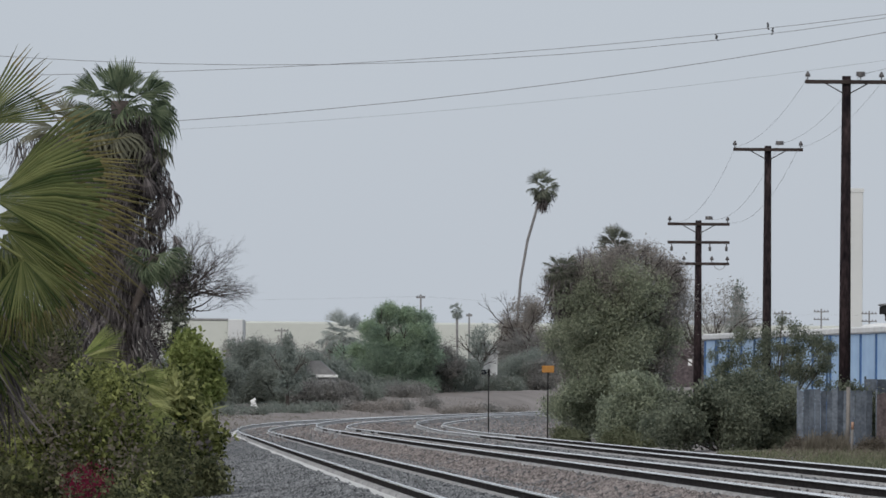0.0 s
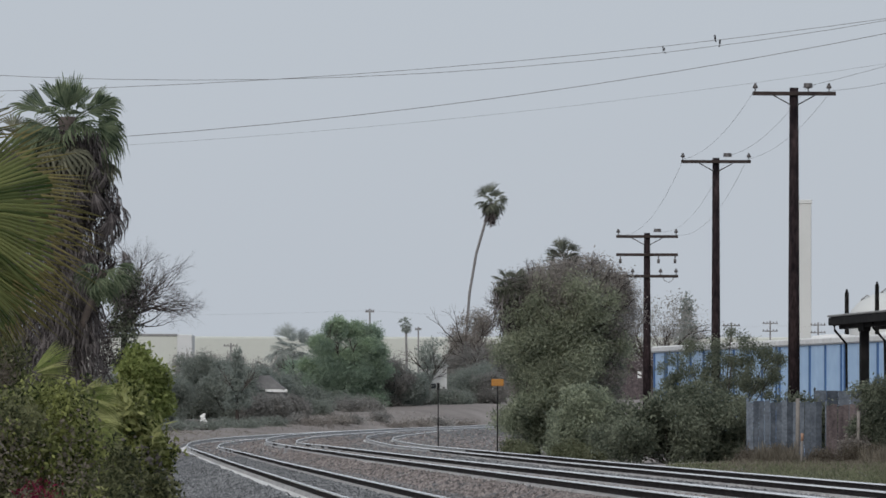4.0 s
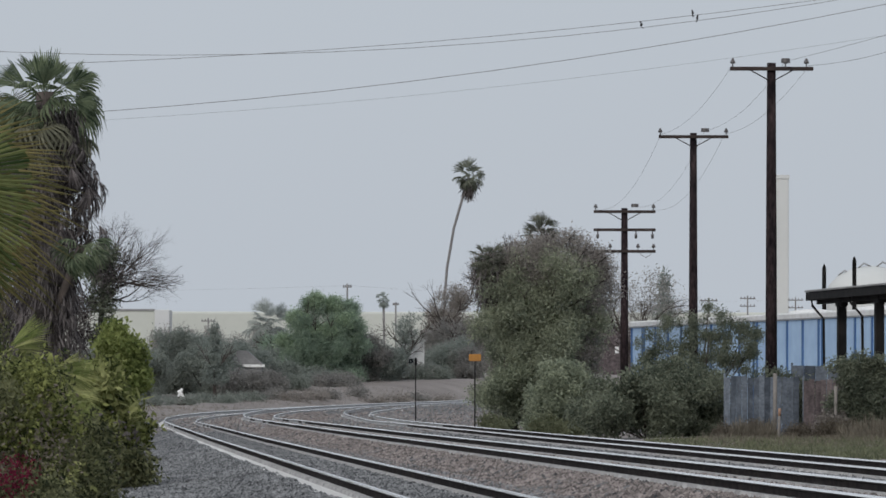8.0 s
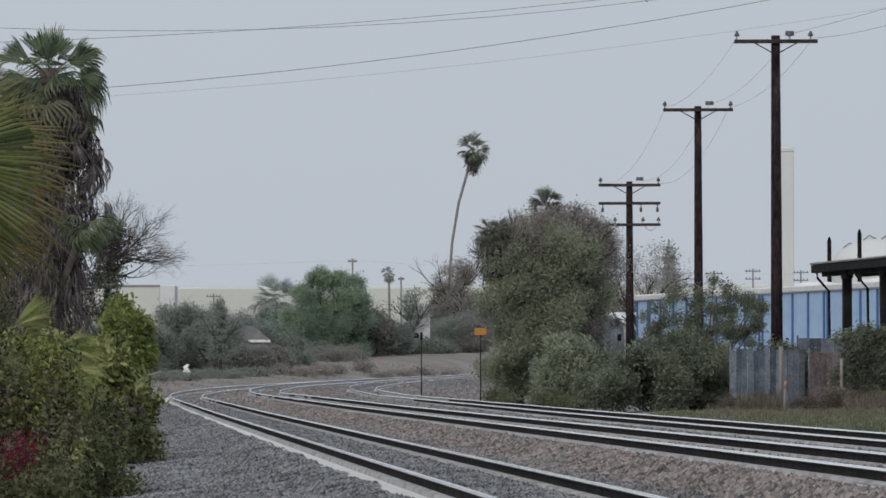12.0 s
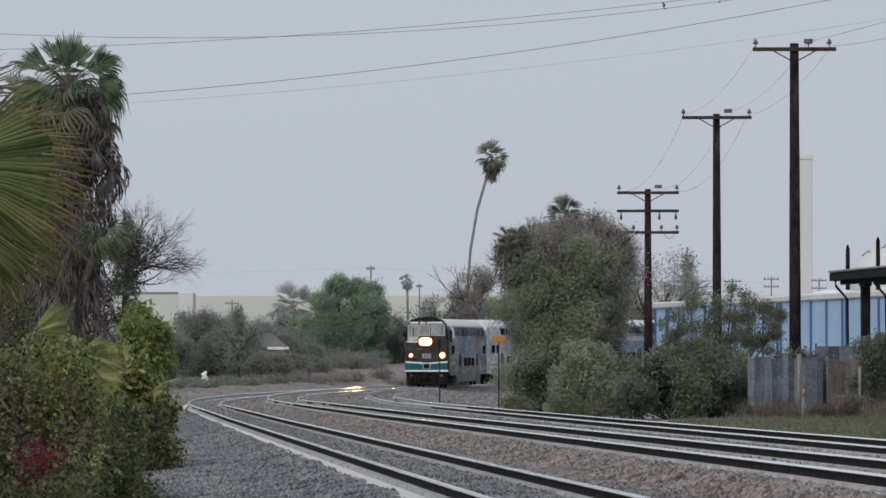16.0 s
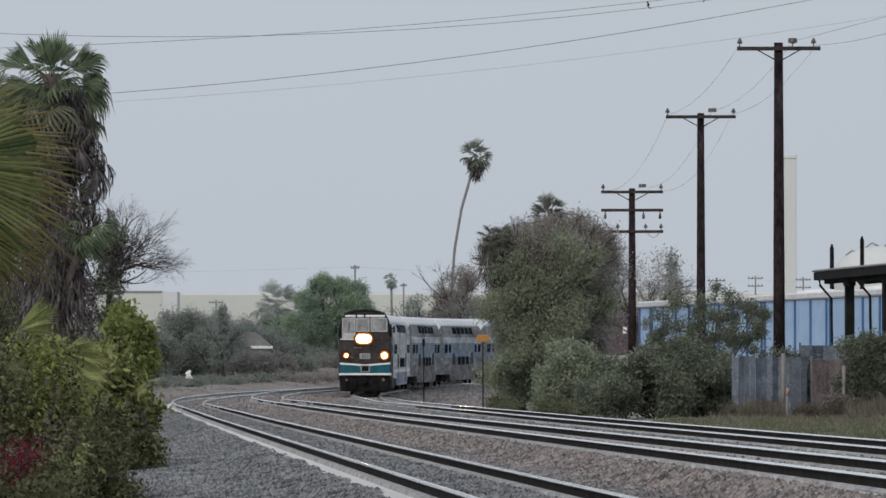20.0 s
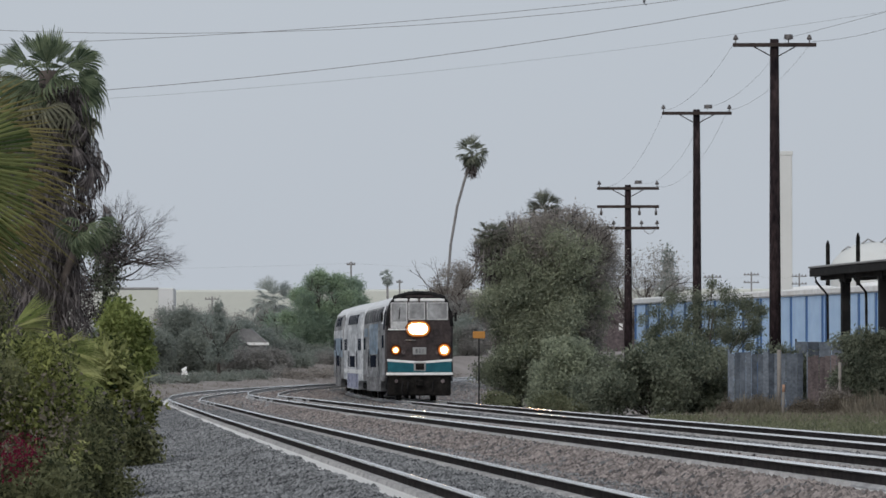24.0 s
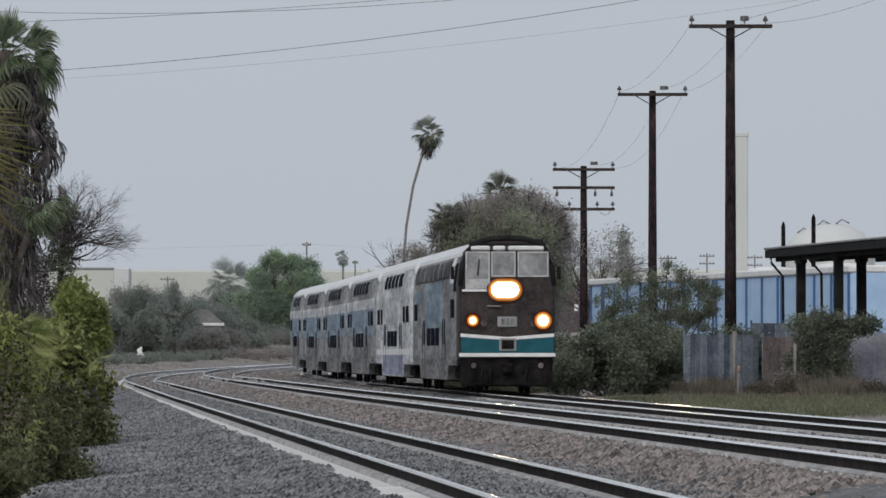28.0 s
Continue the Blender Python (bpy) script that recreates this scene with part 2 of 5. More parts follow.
    "frame_grey": mat("pale_grey_window_frame", (0.34, 0.34, 0.345), (0.48, 0.48, 0.48), 0.6, scale=3, fine=9, grain=0.5),
    "teal": mat("teal_cab_band", (0.008, 0.070, 0.095), (0.014, 0.105, 0.135), 0.5, scale=3, spec=0.2),
    "under": mat("oily_running_gear", (0.006, 0.006, 0.006), (0.022, 0.020, 0.019), 0.9, scale=3, fine=10, bump=0.4, grain=0.8, spec=0.05),
    "glass": mat("dark_tinted_glass", (0.014, 0.017, 0.026), (0.030, 0.035, 0.048), 0.3, scale=0.9, bump=0, spec=0.0),
    "dim_glass": mat("grey_tinted_glass", (0.075, 0.078, 0.084), (0.165, 0.168, 0.174), 0.5, scale=1.2, fine=5, bump=0, grain=0.7, spec=0.0, stretch=(1, 0.16, 1)),
    "screen": mat("grey_windscreen", (0.17, 0.17, 0.175), (0.36, 0.365, 0.37), 0.15, scale=1.6, fine=5, bump=0, grain=0.5),
    # outer amber stops paint the glow around each lamp into its emission
    "lamp": glow("headlamp_with_halo", ((0.0, (1.0, 0.76, 0.46), 110.0), (0.45, (1.0, 0.62, 0.28), 85.0), (0.66, (1.0, 0.42, 0.12), 0.9), (1.0, (0.9, 0.25, 0.07), 0.05)), 0.18, 0.37),
    "ditch": glow("ditch_lamp_with_halo", ((0.0, (1.0, 0.72, 0.40), 90.0), (0.34, (1.0, 0.56, 0.22), 65.0), (0.6, (1.0, 0.36, 0.09), 1.3), (1.0, (0.8, 0.22, 0.07), 0.05)), 0.0, 0.29),
    "ditch_small": glow("smaller_ditch_lamp_with_halo", ((0.0, (1.0, 0.70, 0.36), 30.0), (0.34, (1.0, 0.52, 0.20), 20.0), (0.6, (1.0, 0.34, 0.08), 1.0), (1.0, (0.8, 0.22, 0.07), 0.05)), 0.0, 0.20),
    "mixed": leaf("variegated_leaves", (0.022, 0.034, 0.013), (0.385, 0.410, 0.150), scale=1.7),
    "scrub": leaf("olive_scrub_leaves", (0.030, 0.038, 0.020), (0.255, 0.262, 0.140), scale=1.9),
    "dirt_roof": mat("brown_shingle_roof", (0.15, 0.15, 0.155), (0.21, 0.208, 0.21), 0.9, scale=2, fine=12),
    "grey_block": mat("grey_concrete_block", (0.53, 0.54, 0.54), (0.57, 0.58, 0.58), 0.9, scale=0.06, fine=1, grain=0.05),
    # distant wood lightened to stand in for haze
    "far_wood": mat("haze_tinted_wood", (0.16, 0.155, 0.155), (0.21, 0.205, 0.205), 0.9, scale=2),
    "feather": mat("dark_feathers", (0.03, 0.03, 0.033), (0.06, 0.06, 0.065), 0.8, scale=9),
}


# ---- mesh helpers ----
def put(name, mesh, material, parent=None, label="", m=None):
    mesh.materials.clear()
    mesh.materials.append(M[material])
    ob = new(name, mesh)
    ob.parent = parent
    if m is not None:
        ob.matrix_basis = m
    return tagged(ob, label)


def part(name, bm, material, parent=None, label="", m=None):
    mesh = bpy.data.meshes.new(name)
    bm.to_mesh(mesh)
    bm.free()
    return put(name, mesh, material, parent, label, m)


def thing(name, x, y, z, label, category, group="", kind="", turn=0):
    e = new(name)
    e.matrix_basis = pose(x, y, z, 0, 0, turn)
    return tagged(e, label, category, group, kind)


def faces(name, v, n):
    """A mesh of loose faces with n corners each, from an array of corners."""
    v = np.asarray(v, np.float32).reshape(-1, 3)
    k = len(v) // n
    mesh = bpy.data.meshes.new(name)
    mesh.vertices.add(len(v))
    mesh.vertices.foreach_set("co", v.ravel())
    mesh.loops.add(k * n)
    mesh.loops.foreach_set("vertex_index", np.arange(k * n, dtype=np.int32))
    mesh.polygons.add(k)
    mesh.polygons.foreach_set("loop_start", np.arange(0, k * n, n, dtype=np.int32))
    mesh.update(calc_edges=True)
    return mesh


def sheet(name, grid):
    """A mesh of quads over a grid of points, rows by columns by 3."""
    r, c, _ = grid.shape
    mesh = bpy.data.meshes.new(name)
    mesh.vertices.add(r * c)
    mesh.vertices.foreach_set("co", grid.astype(np.float32).ravel())
    i = (np.arange(r - 1)[:, None] * c + np.arange(c - 1)[None]).ravel()
    q = np.stack([i, i + 1, i + c + 1, i + c], 1).astype(np.int32)
    mesh.loops.add(q.size)
    mesh.loops.foreach_set("vertex_index", q.ravel())
    mesh.polygons.add(len(q))
    mesh.polygons.foreach_set("loop_start", np.arange(0, q.size, 4, dtype=np.int32))
    mesh.polygons.foreach_set("use_smooth", np.ones(len(q), bool))
    mesh.update(calc_edges=True)
    return mesh


def box(bm, x0, x1, y0, y1, z0, z1, bevel=0.0, m=None):
    r = bmesh.ops.create_cube(bm, size=1)
    v = r["verts"]
    bmesh.ops.scale(bm, vec=(x1 - x0, y1 - y0, z1 - z0), verts=v)
    bmesh.ops.translate(bm, vec=((x0 + x1) / 2, (y0 + y1) / 2, (z0 + z1) / 2), verts=v)
    if bevel:
        e = list({e for q in v for e in q.link_edges})
        r = bmesh.ops.bevel(bm, geom=e, offset=bevel, segments=1, affect="EDGES")
        v = list({q for f in r["faces"] for q in f.verts} | {q for q in v if q.is_valid})
    if m is not None:
        bmesh.ops.transform(bm, matrix=m, verts=v)
    return bm


def block(x0, x1, y0, y1, z0, z1, bevel=0.0, m=None):
    return box(bmesh.new(), x0, x1, y0, y1, z0, z1, bevel, m)


def tube(bm, pts, radii, sides=8):
    """A tapered, bent rod along pts."""
    rings = []
    pts = [Vector(p) for p in pts]
    for i, p in enumerate(pts):
        d = (pts[min(i + 1, len(pts) - 1)] - pts[max(i - 1, 0)]).normalized()
        side = d.orthogonal().normalized() if abs(d.z) > 0.95 else d.cross(Vector((0, 0, 1))).normalized()
        up = d.cross(side)
        r = radii[i] if isinstance(radii, (list, tuple)) else radii
        rings.append([bm.verts.new(p + r * (math.cos(a) * side + math.sin(a) * up)) for a in (2 * math.pi * k / sides for k in range(sides))])
    for a, b in zip(rings, rings[1:]):
        for k in range(sides):
            bm.faces.new((a[k], a[(k + 1) % sides], b[(k + 1) % sides], b[k])).smooth = True
    bm.faces.new(rings[0][::-1])
    bm.faces.new(rings[-1])
    return bm


def rod(pts, radii, sides=8):
    return tube(bmesh.new(), pts, radii, sides)


def disc(r, depth, sides=20, m=None):
    bm = bmesh.new()
    bmesh.ops.create_cone(bm, cap_ends=True, segments=sides, radius1=r, radius2=r * 0.9, depth=depth, matrix=m or Matrix())
    return bm


def prism(profile, y0, y1):
    """A bar of the x, z profile from y0 to y1."""
    bm = bmesh.new()
    a = [bm.verts.new((x, y0, z)) for x, z in profile]
    b = [bm.verts.new((x, y1, z)) for x, z in profile]
    n = len(profile)
    for i in range(n):
        bm.faces.new((a[i], a[(i + 1) % n], b[(i + 1) % n], b[i]))
    bm.faces.new(a[::-1])
    bm.faces.new(b)
    bmesh.ops.recalc_face_normals(bm, faces=bm.faces[:])
    return bm


# ---- the line of the tracks ----
# x at y = 60, heading, start of the bend, its easement, curvature, level
LINES = ((0.959, -0.05713, 207.5, 40.3, 0.001541, -0.02), (5.018, -0.05803, 205.9, 43.0, 0.001531, 0.16), (9.849, -0.05160, 246.2, 41.7, 0.001548, 0.0))
STEP = 2.0


def line(k):
    x0, th0, pc, ease, curve, level = LINES[k]
    u = np.arange(-70, 860, STEP)
    th = th0 + np.concatenate([[0], np.cumsum(np.clip((u[1:] - STEP / 2 - pc) / ease, 0, 1) * curve * STEP)])
    x = np.concatenate([[0], np.cumsum(np.sin(th[:-1]) * STEP)])
    y = np.concatenate([[0], np.cumsum(np.cos(th[:-1]) * STEP)])
    i = np.searchsorted(u, 0)
    x, y = x - x[i] + x0, y - y[i] + 60
    z = np.interp(y, (60, 180, 300, 380, 440, 510, 660), (0, -0.12, -0.17, 0.10, 0.36, 0.98, 1.7)) + level
    return u, x, y, z, th


TRACKS = [line(k) for k in range(3)]


def on_track(k, u):
    t = TRACKS[k]
    return [float(np.interp(u, t[0], q)) for q in t[1:]]


def track_x(k, y):
    return np.interp(y, TRACKS[k][2], TRACKS[k][1])


def track_z(k, y):
    return np.interp(y, TRACKS[k][2], TRACKS[k][3])


# ---- ground ----
def smooth(v, a, b):
    v = np.clip((v - a) / (b - a), 0, 1)
    return v * v * (3 - 2 * v)


def wave(x, y, s, seed):
    """A cheap uneven field of about +-1."""
    r = np.random.RandomState(seed)
    z = 0
    for _ in range(6):
        a, b, c = r.uniform(0, 2 * np.pi), r.uniform(0.5, 1.6) / s, r.uniform(0, 6.3)
        z = z + np.sin((x * np.cos(a) + y * np.sin(a)) * b * 6.28 + c)
    return z / 2.5


def ground_z(x, y):
    out = track_x(0, y) - x
    base = np.interp(y, (60, 180, 300, 380, 440, 510, 660), (-0.55, -0.65, -0.65, -0.42, -0.25, 0.3, 1.0))
    bank = np.interp(y, (200, 300, 350, 420, 455, 500, 700), (0.0, 0.12, 0.3, 0.5, 0.9, 2.0, 2.2)) * smooth(out, 2.6, 9.0)
    right = smooth(x - track_x(2, y), 2.2, 6.0) * np.interp(y, (100, 200, 260, 300), (0.1, 0.2, 0.1, 0.0))
    return base + bank + right + 0.05 * wave(x, y, 3.0, 3) * smooth(np.abs(x - track_x(1, y)), 6, 10)


xs = np.concatenate([[-4500, -1800, -700, -300, -140], np.arange(-80, 122, 1.5), [150, 320, 700, 1800, 4500]])
ys = np.concatenate([[-4500, -800, -200], np.arange(-70, 640, 3.0), [720, 900, 1300, 2400, 4800]])
gx, gy = np.meshgrid(xs, ys)
tagged(put("ground", sheet("ground", np.stack([gx, gy, ground_z(gx, gy)], 2)), "earth"), "dry brown earth beside the railway", "ground", kind="structure")


def bed_z(x, y):
    z = np.full(x.shape, -9.0)
    for k in range(3):
        d = np.abs(x - track_x(k, y))
        slope = np.where((x > track_x(2, y)) & (k == 2), 0.04 * np.clip(d - 2.1, 0, 3), 0.09 * np.clip(d - 2.1, 0, 9))
        z = np.maximum(z, track_z(k, y) - 0.185 - 0.06 * smooth(d, 0.60, 0.68) * smooth(np.where((k == 0) & (x < track_x(0, y)), 1.19, 1.0) + 0.08 * wave(x, y, 2.4, 4) - d, 0.0, 0.07) - 0.15 * smooth(d, 1.35, 2.1) - slope)
    return z


bed = []
rng = np.random.RandomState(5)
for y0, y1, dy, n in ((-20, 48, 3.0, 30), (48, 132, 0.13, 150), (132, 250, 0.4, 70), (250, 520, 0.6, 70)):
    yy = np.arange(y0, y1 + dy * 0.5, dy)
    f = np.linspace(0, 1, n)[None]
    lo, hi = (track_x(0, yy) - np.interp(yy, (60, 120, 200, 300), (5.2, 5.0, 4.4, 3.4)))[:, None], (track_x(2, yy) + np.interp(yy, (60, 210, 262, 300, 480), (3.0, 3.0, 4.5, 12.0, 15.0)))[:, None]
    X = lo + (hi - lo) * f
    Y = np.repeat(yy[:, None], n, 1)
    Z = bed_z(X, Y) + 0.012 * wave(X, Y, 2.0, 8)
    if dy < 1:
        Z = Z + rng.uniform(-0.02, 0.022, X.shape)
        X = X + rng.uniform(-0.03, 0.03, X.shape)
    bed.append(sheet("ballast", np.stack([X, Y, Z], 2)))
for mesh in bed:
    tagged(put("ballast", mesh, "ballast"), "grey crushed stone ballast under the tracks", "ballast", kind="structure")


def stones(name, n, y0, y1, lo, hi, size, material, seed):
    """Loose broken stones, each a squat irregular wedge."""
    r = np.random.RandomState(seed)
    y = y0 * (y1 / y0) ** r.uniform(0, 1, n)
    x = track_x(1, y) + r.uniform(lo, hi, n)
    c = np.stack([x, y, bed_z(x, y) + size * 0.15], 1)
    oct_ = np.array([[1, 0, 0], [0, 1, 0], [-1, 0, 0], [0, -1, 0], [0, 0, 0.8], [0, 0, -0.8]])
    v = oct_[None] * r.uniform(0.5, 1.0, (n, 6, 1)) * size * r.uniform(0.6, 1.3, (n, 1, 1))
    a = r.uniform(0, 6.28, n)
    ca, sa = np.cos(a)[:, None], np.sin(a)[:, None]
    v = np.stack([v[..., 0] * ca - v[..., 1] * sa, v[..., 0] * sa + v[..., 1] * ca, v[..., 2]], 2) + c[:, None]
    mesh = bpy.data.meshes.new(name)
    tri = np.array([[0, 1, 4], [1, 2, 4], [2, 3, 4], [3, 0, 4]])
    f = (tri[None] + 6 * np.arange(n)[:, None, None]).reshape(-1).astype(np.int32)
    mesh.vertices.add(n * 6)
    mesh.vertices.foreach_set("co", v.astype(np.float32).ravel())
    mesh.loops.add(len(f))
    mesh.loops.foreach_set("vertex_index", f)
    mesh.polygons.add(len(f) // 3)
    mesh.polygons.foreach_set("loop_start", np.arange(0, len(f), 3, dtype=np.int32))
    mesh.update(calc_edges=True)
    return tagged(put(name, mesh, material), "loose broken ballast stones", "ballast stones", kind="stuff")


stones("ballast_stones", 150000, 56, 330, -8.8, -2.2, 0.055, "stone", 1)
stones("rusty_ballast_stones", 110000, 54, 360, -2.6, 3.4, 0.055, "brown_stone", 2)
stones("ballast_stones", 70000, 70, 360, 3.2, 8.2, 0.056, "stone", 3)
stones("ballast_stones", 8000, 230, 470, -9.0, 20.0, 0.10, "stone", 4)
stones("ballast_stones", 24000, 230, 470, -9.0, 20.0, 0.09, "brown_stone", 5)
stones("ballast_stones", 14000, 12, 56, -5.5, -2.2, 0.055, "stone", 8)
stones("rusty_ballast_stones", 12000, 12, 54, -2.6, 6.5, 0.055, "brown_stone", 9)
stones("dark_ballast_stones", 4200, 58, 200, -8.6, -4.6, 0.05, "dark_stone", 6)
stones("dark_ballast_stones", 1800, 58, 200, -2.2, 3.0, 0.07, "dark_stone", 7)

# ---- rails and sleepers ----
RAIL = ((-0.022, 0.0), (0.022, 0.0), (0.037, -0.023), (0.037, -0.040), (0.012, -0.052), (0.012, -0.125), (0.075, -0.155), (0.075, -0.178), (-0.075, -0.178), (-0.075, -0.155), (-0.012, -0.125), (-0.012, -0.052), (-0.037, -0.040), (-0.037, -0.023))


def rail(k, off):
    """One rail swept along its track: head, web and foot."""
    u, x, y, z, th = TRACKS[k]
    keep = slice(0, None, 2)
    x, y, z, th = x[keep], y[keep], z[keep], th[keep]
    cant = 0.1166 * np.clip((u[keep] - LINES[k][2]) / LINES[k][3], 0, 1) * LINES[k][4] * 500 * (-off / 1.435)
    pr = np.array(RAIL)
    px = x[:, None] + np.cos(th)[:, None] * (off + pr[None, :, 0])
    py = y[:, None] - np.sin(th)[:, None] * (off + pr[None, :, 0])
    pz = (z + cant)[:, None] + pr[None, :, 1]
    g = np.stack([px, py, pz], 2)
    g = np.concatenate([g, g[:, :1]], 1)
    mesh = sheet("rail", g)
    mesh.polygons.foreach_set("use_smooth", np.zeros(len(mesh.polygons), bool))
    mesh.materials.append(M["rail_side"])
    mesh.materials.append(M["rail_top"])
    mesh.materials.append(M["rail_foot"])
    n = len(RAIL)
    side = np.arange(len(mesh.polygons)) % n
    # round the bend the flanges have polished the head's sides, and dust lies on the web
    worn = np.repeat(y[:-1] + np.random.RandomState(k).uniform(-28, 28, len(y) - 1), n)
    bright = np.isin(side, (0, 1, n - 1)) | ((worn > 225) & np.isin(side, (2, 12)))
    dusty = np.isin(side, (5, 6, 8, 9)) | ((worn > 262) & np.isin(side, (4, 10)))
    mesh.polygons.foreach_set("material_index", (bright + 2 * dusty).astype(np.int32))
    return mesh


sleeper_mesh = bpy.data.meshes.new("sleeper")
bm = prism(((-1.3, -0.24), (1.3, -0.24), (1.3, -0.035), (1.22, 0.0), (0.55, 0.0), (0.4, -0.03), (-0.4, -0.03), (-0.55, 0.0), (-1.22, 0.0), (-1.3, -0.035)), -0.12, 0.12)
bm.to_mesh(sleeper_mesh)
bm.free()
sleeper_mesh.materials.append(M["concrete"])
sv = np.zeros(len(sleeper_mesh.vertices) * 3)
sleeper_mesh.vertices.foreach_get("co", sv)
sv = sv.reshape(-1, 3)
sf = [tuple(p.vertices) for p in sleeper_mesh.polygons]
for k in range(3):
    t = thing("railway_track", 0, 0, 0, "railway track of worn steel rails on concrete sleepers", "railway track", "railway tracks")
    for off in (-0.7525, 0.7525):
        ob = new("rail", rail(k, off))
        ob.parent = t
        tagged(ob, "bright-topped rusty steel rail")
    many, fs = [], []

    def joined(m):
        g = np.array(m)
        fs.extend(tuple(q + len(many) * len(sv) for q in f) for f in sf)
        many.append(sv @ g[:3, :3].T + g[:3, 3])

    for u in np.arange(-66, 1.6, 0.62):
        x, y, z, th = on_track(k, float(u))
        joined(pose(x, y, z - 0.178, 0, 0, -math.degrees(th)))
    for i, u in enumerate(np.arange(2, 470, 0.62)):
        x, y, z, th = on_track(k, float(u))
        m = pose(x, y, z - 0.178, 0, 0, -math.degrees(th))
        if i < 110:
            s = new("sleeper", sleeper_mesh)
            s.parent, s.matrix_basis = t, m
        else:
            joined(m)
    clips, quads = [], []
    for u in np.arange(2, 190, 0.62):
        x, y, z, th = on_track(k, float(u))
        g = np.array(pose(x, y, z - 0.178, 0, 0, -math.degrees(th)))
        for off in (-0.85, -0.655, 0.655, 0.85):
            c = np.array([(off + a, b, h) for h, q in ((0.0, 1.0), (0.052, 0.7)) for a, b in ((-0.045 * q, -0.055), (0.045 * q, -0.055), (0.045 * q, 0.055), (-0.045 * q, 0.055))])
            i = 8 * len(clips)
            quads += [(i, i + 1, i + 5, i + 4), (i + 1, i + 2, i + 6, i + 5), (i + 2, i + 3, i + 7, i + 6), (i + 3, i, i + 4, i + 7), (i + 4, i + 5, i + 6, i + 7)]
            clips.append(c @ g[:3, :3].T + g[:3, 3])
    mesh = bpy.data.meshes.new("clip_row")
    mesh.from_pydata(np.concatenate(clips).tolist(), [], quads)
    tagged(put("clip_row", mesh, "rail_foot", t, "rusty rail clips"), kind="stuff")
    mesh = bpy.data.meshes.new("sleepers")
    mesh.from_pydata(np.concatenate(many).tolist(), [], fs)
    tagged(put("sleepers", mesh, "concrete", t), kind="stuff")


# ---- plants ----
def leaves(seed, blobs, twigs, per, spread, size, long=1.7, hang=0.0):
    """Leaf corners: twigs spread over the shells of uneven blobs, each with a cluster of small leaves. blobs: x, y, z and three radii."""
    r = np.random.RandomState(seed)
    b = np.array(blobs, float)
    w = b[:, 3] * b[:, 5]
    i = r.choice(len(b), twigs, p=w / w.sum())
    d = r.normal(size=(twigs, 3))
    d /= np.linalg.norm(d, axis=1)[:, None]
    reach = r.uniform(0.3, 1.0, twigs) ** 0.45 * r.choice([1.0, 1.0, 1.12, 0.92], twigs)
    c = b[i, :3] + d * b[i, 3:] * reach[:, None]
    n = twigs * per
    p = np.repeat(c, per, 0) + r.normal(size=(n, 3)) * spread
    ax = r.normal(size=(n, 3)) + np.array((0, 0, -hang))
    ax /= np.linalg.norm(ax, axis=1)[:, None]
    sd = np.cross(ax, r.normal(size=(n, 3)))
    sd /= np.linalg.norm(sd, axis=1)[:, None] + 1e-6
    s = size * r.uniform(0.6, 1.35, (n, 1))
    return np.stack([p - ax * s * long * 0.5, p + sd * s * 0.4, p + ax * s * long * 0.5, p - sd * s * 0.4], 1)


def blob_cloud(seed, n, x, y, z, rx, ry, rz, r0, r1):
    """Uneven smaller blobs filling one big rounded form."""
    r = random.Random(seed)
    out = []
    while len(out) < n:
        a, b, c = r.uniform(-1, 1), r.uniform(-1, 1), r.uniform(-1, 1)
        if a * a + b * b + c * c < 1:
            s = r.uniform(r0, r1)
            out.append((x + a * rx, y + b * ry, z + c * rz, s * r.uniform(0.8, 1.3), s, s * r.uniform(0.7, 1.1)))
    return out


def branches(bm, r, p, d, length, radius, depth, spread=0.55, up=0.1):
    """Limbs that fork and taper."""
    q = p + d * length * 0.5 + Vector((r.uniform(-1, 1), r.uniform(-1, 1), r.uniform(-1, 1))) * length * 0.07
    e = p + d * length
    tube(bm, (p, q, e), (radius, radius * 0.8, radius * 0.6), 5 if depth > 1 else 3)
    if depth:
        for _ in range(r.choice((2, 3, 3))):
            n = (d + Vector((r.uniform(-1, 1), r.uniform(-1, 1), r.uniform(-1, 1) + up)) * spread).normalized()
            branches(bm, r, e if r.random() < 0.7 else q, n, length * r.uniform(0.6, 0.85), radius * 0.55, depth - 1, spread, up)


def tree(name, seed, x, y, z, height, trunk_r, crowns, label, category="tree", depth=3, lean=0.0):
    """crowns: rows of part name, material, blobs, twigs, leaves per twig, spread, leaf size. Places are in the tree's own space."""
    t = thing(name, x, y, z, label, category)
    r = random.Random(seed)
    bm = bmesh.new()
    top = Vector((lean, 0, height * 0.5))
    tube(bm, ((0, 0, -0.3), (lean * 0.4, 0, height * 0.25), top), (trunk_r * 1.25, trunk_r, trunk_r * 0.75), 9)
    part("trunk", bm, "bark", t)
    bm = bmesh.new()
    for k in range(6):
        a = k * 1.05 + r.uniform(-0.3, 0.3)
        branches(bm, r, top - Vector((0, 0, height * 0.06 * (k % 3))), Vector((math.cos(a) * 0.6, math.sin(a) * 0.6, 0.75)).normalized(), height * 0.2, trunk_r * 0.5, depth)
    part("branch_work", bm, "bark", t)
    for k, (nm, material, blobs, twigs, per, spread, size) in enumerate(crowns):
        tagged(put(nm, faces(nm, leaves(seed + k, blobs, twigs, per, spread, size), 4), material, t), kind="stuff")
    return t


def shrub(name, seed, x, y, z, blobs, material, twigs, per, spread, size, label, category="shrub", extra=(), hang=0.0, stems=5):
    t = thing(name, x, y, z, label, category)
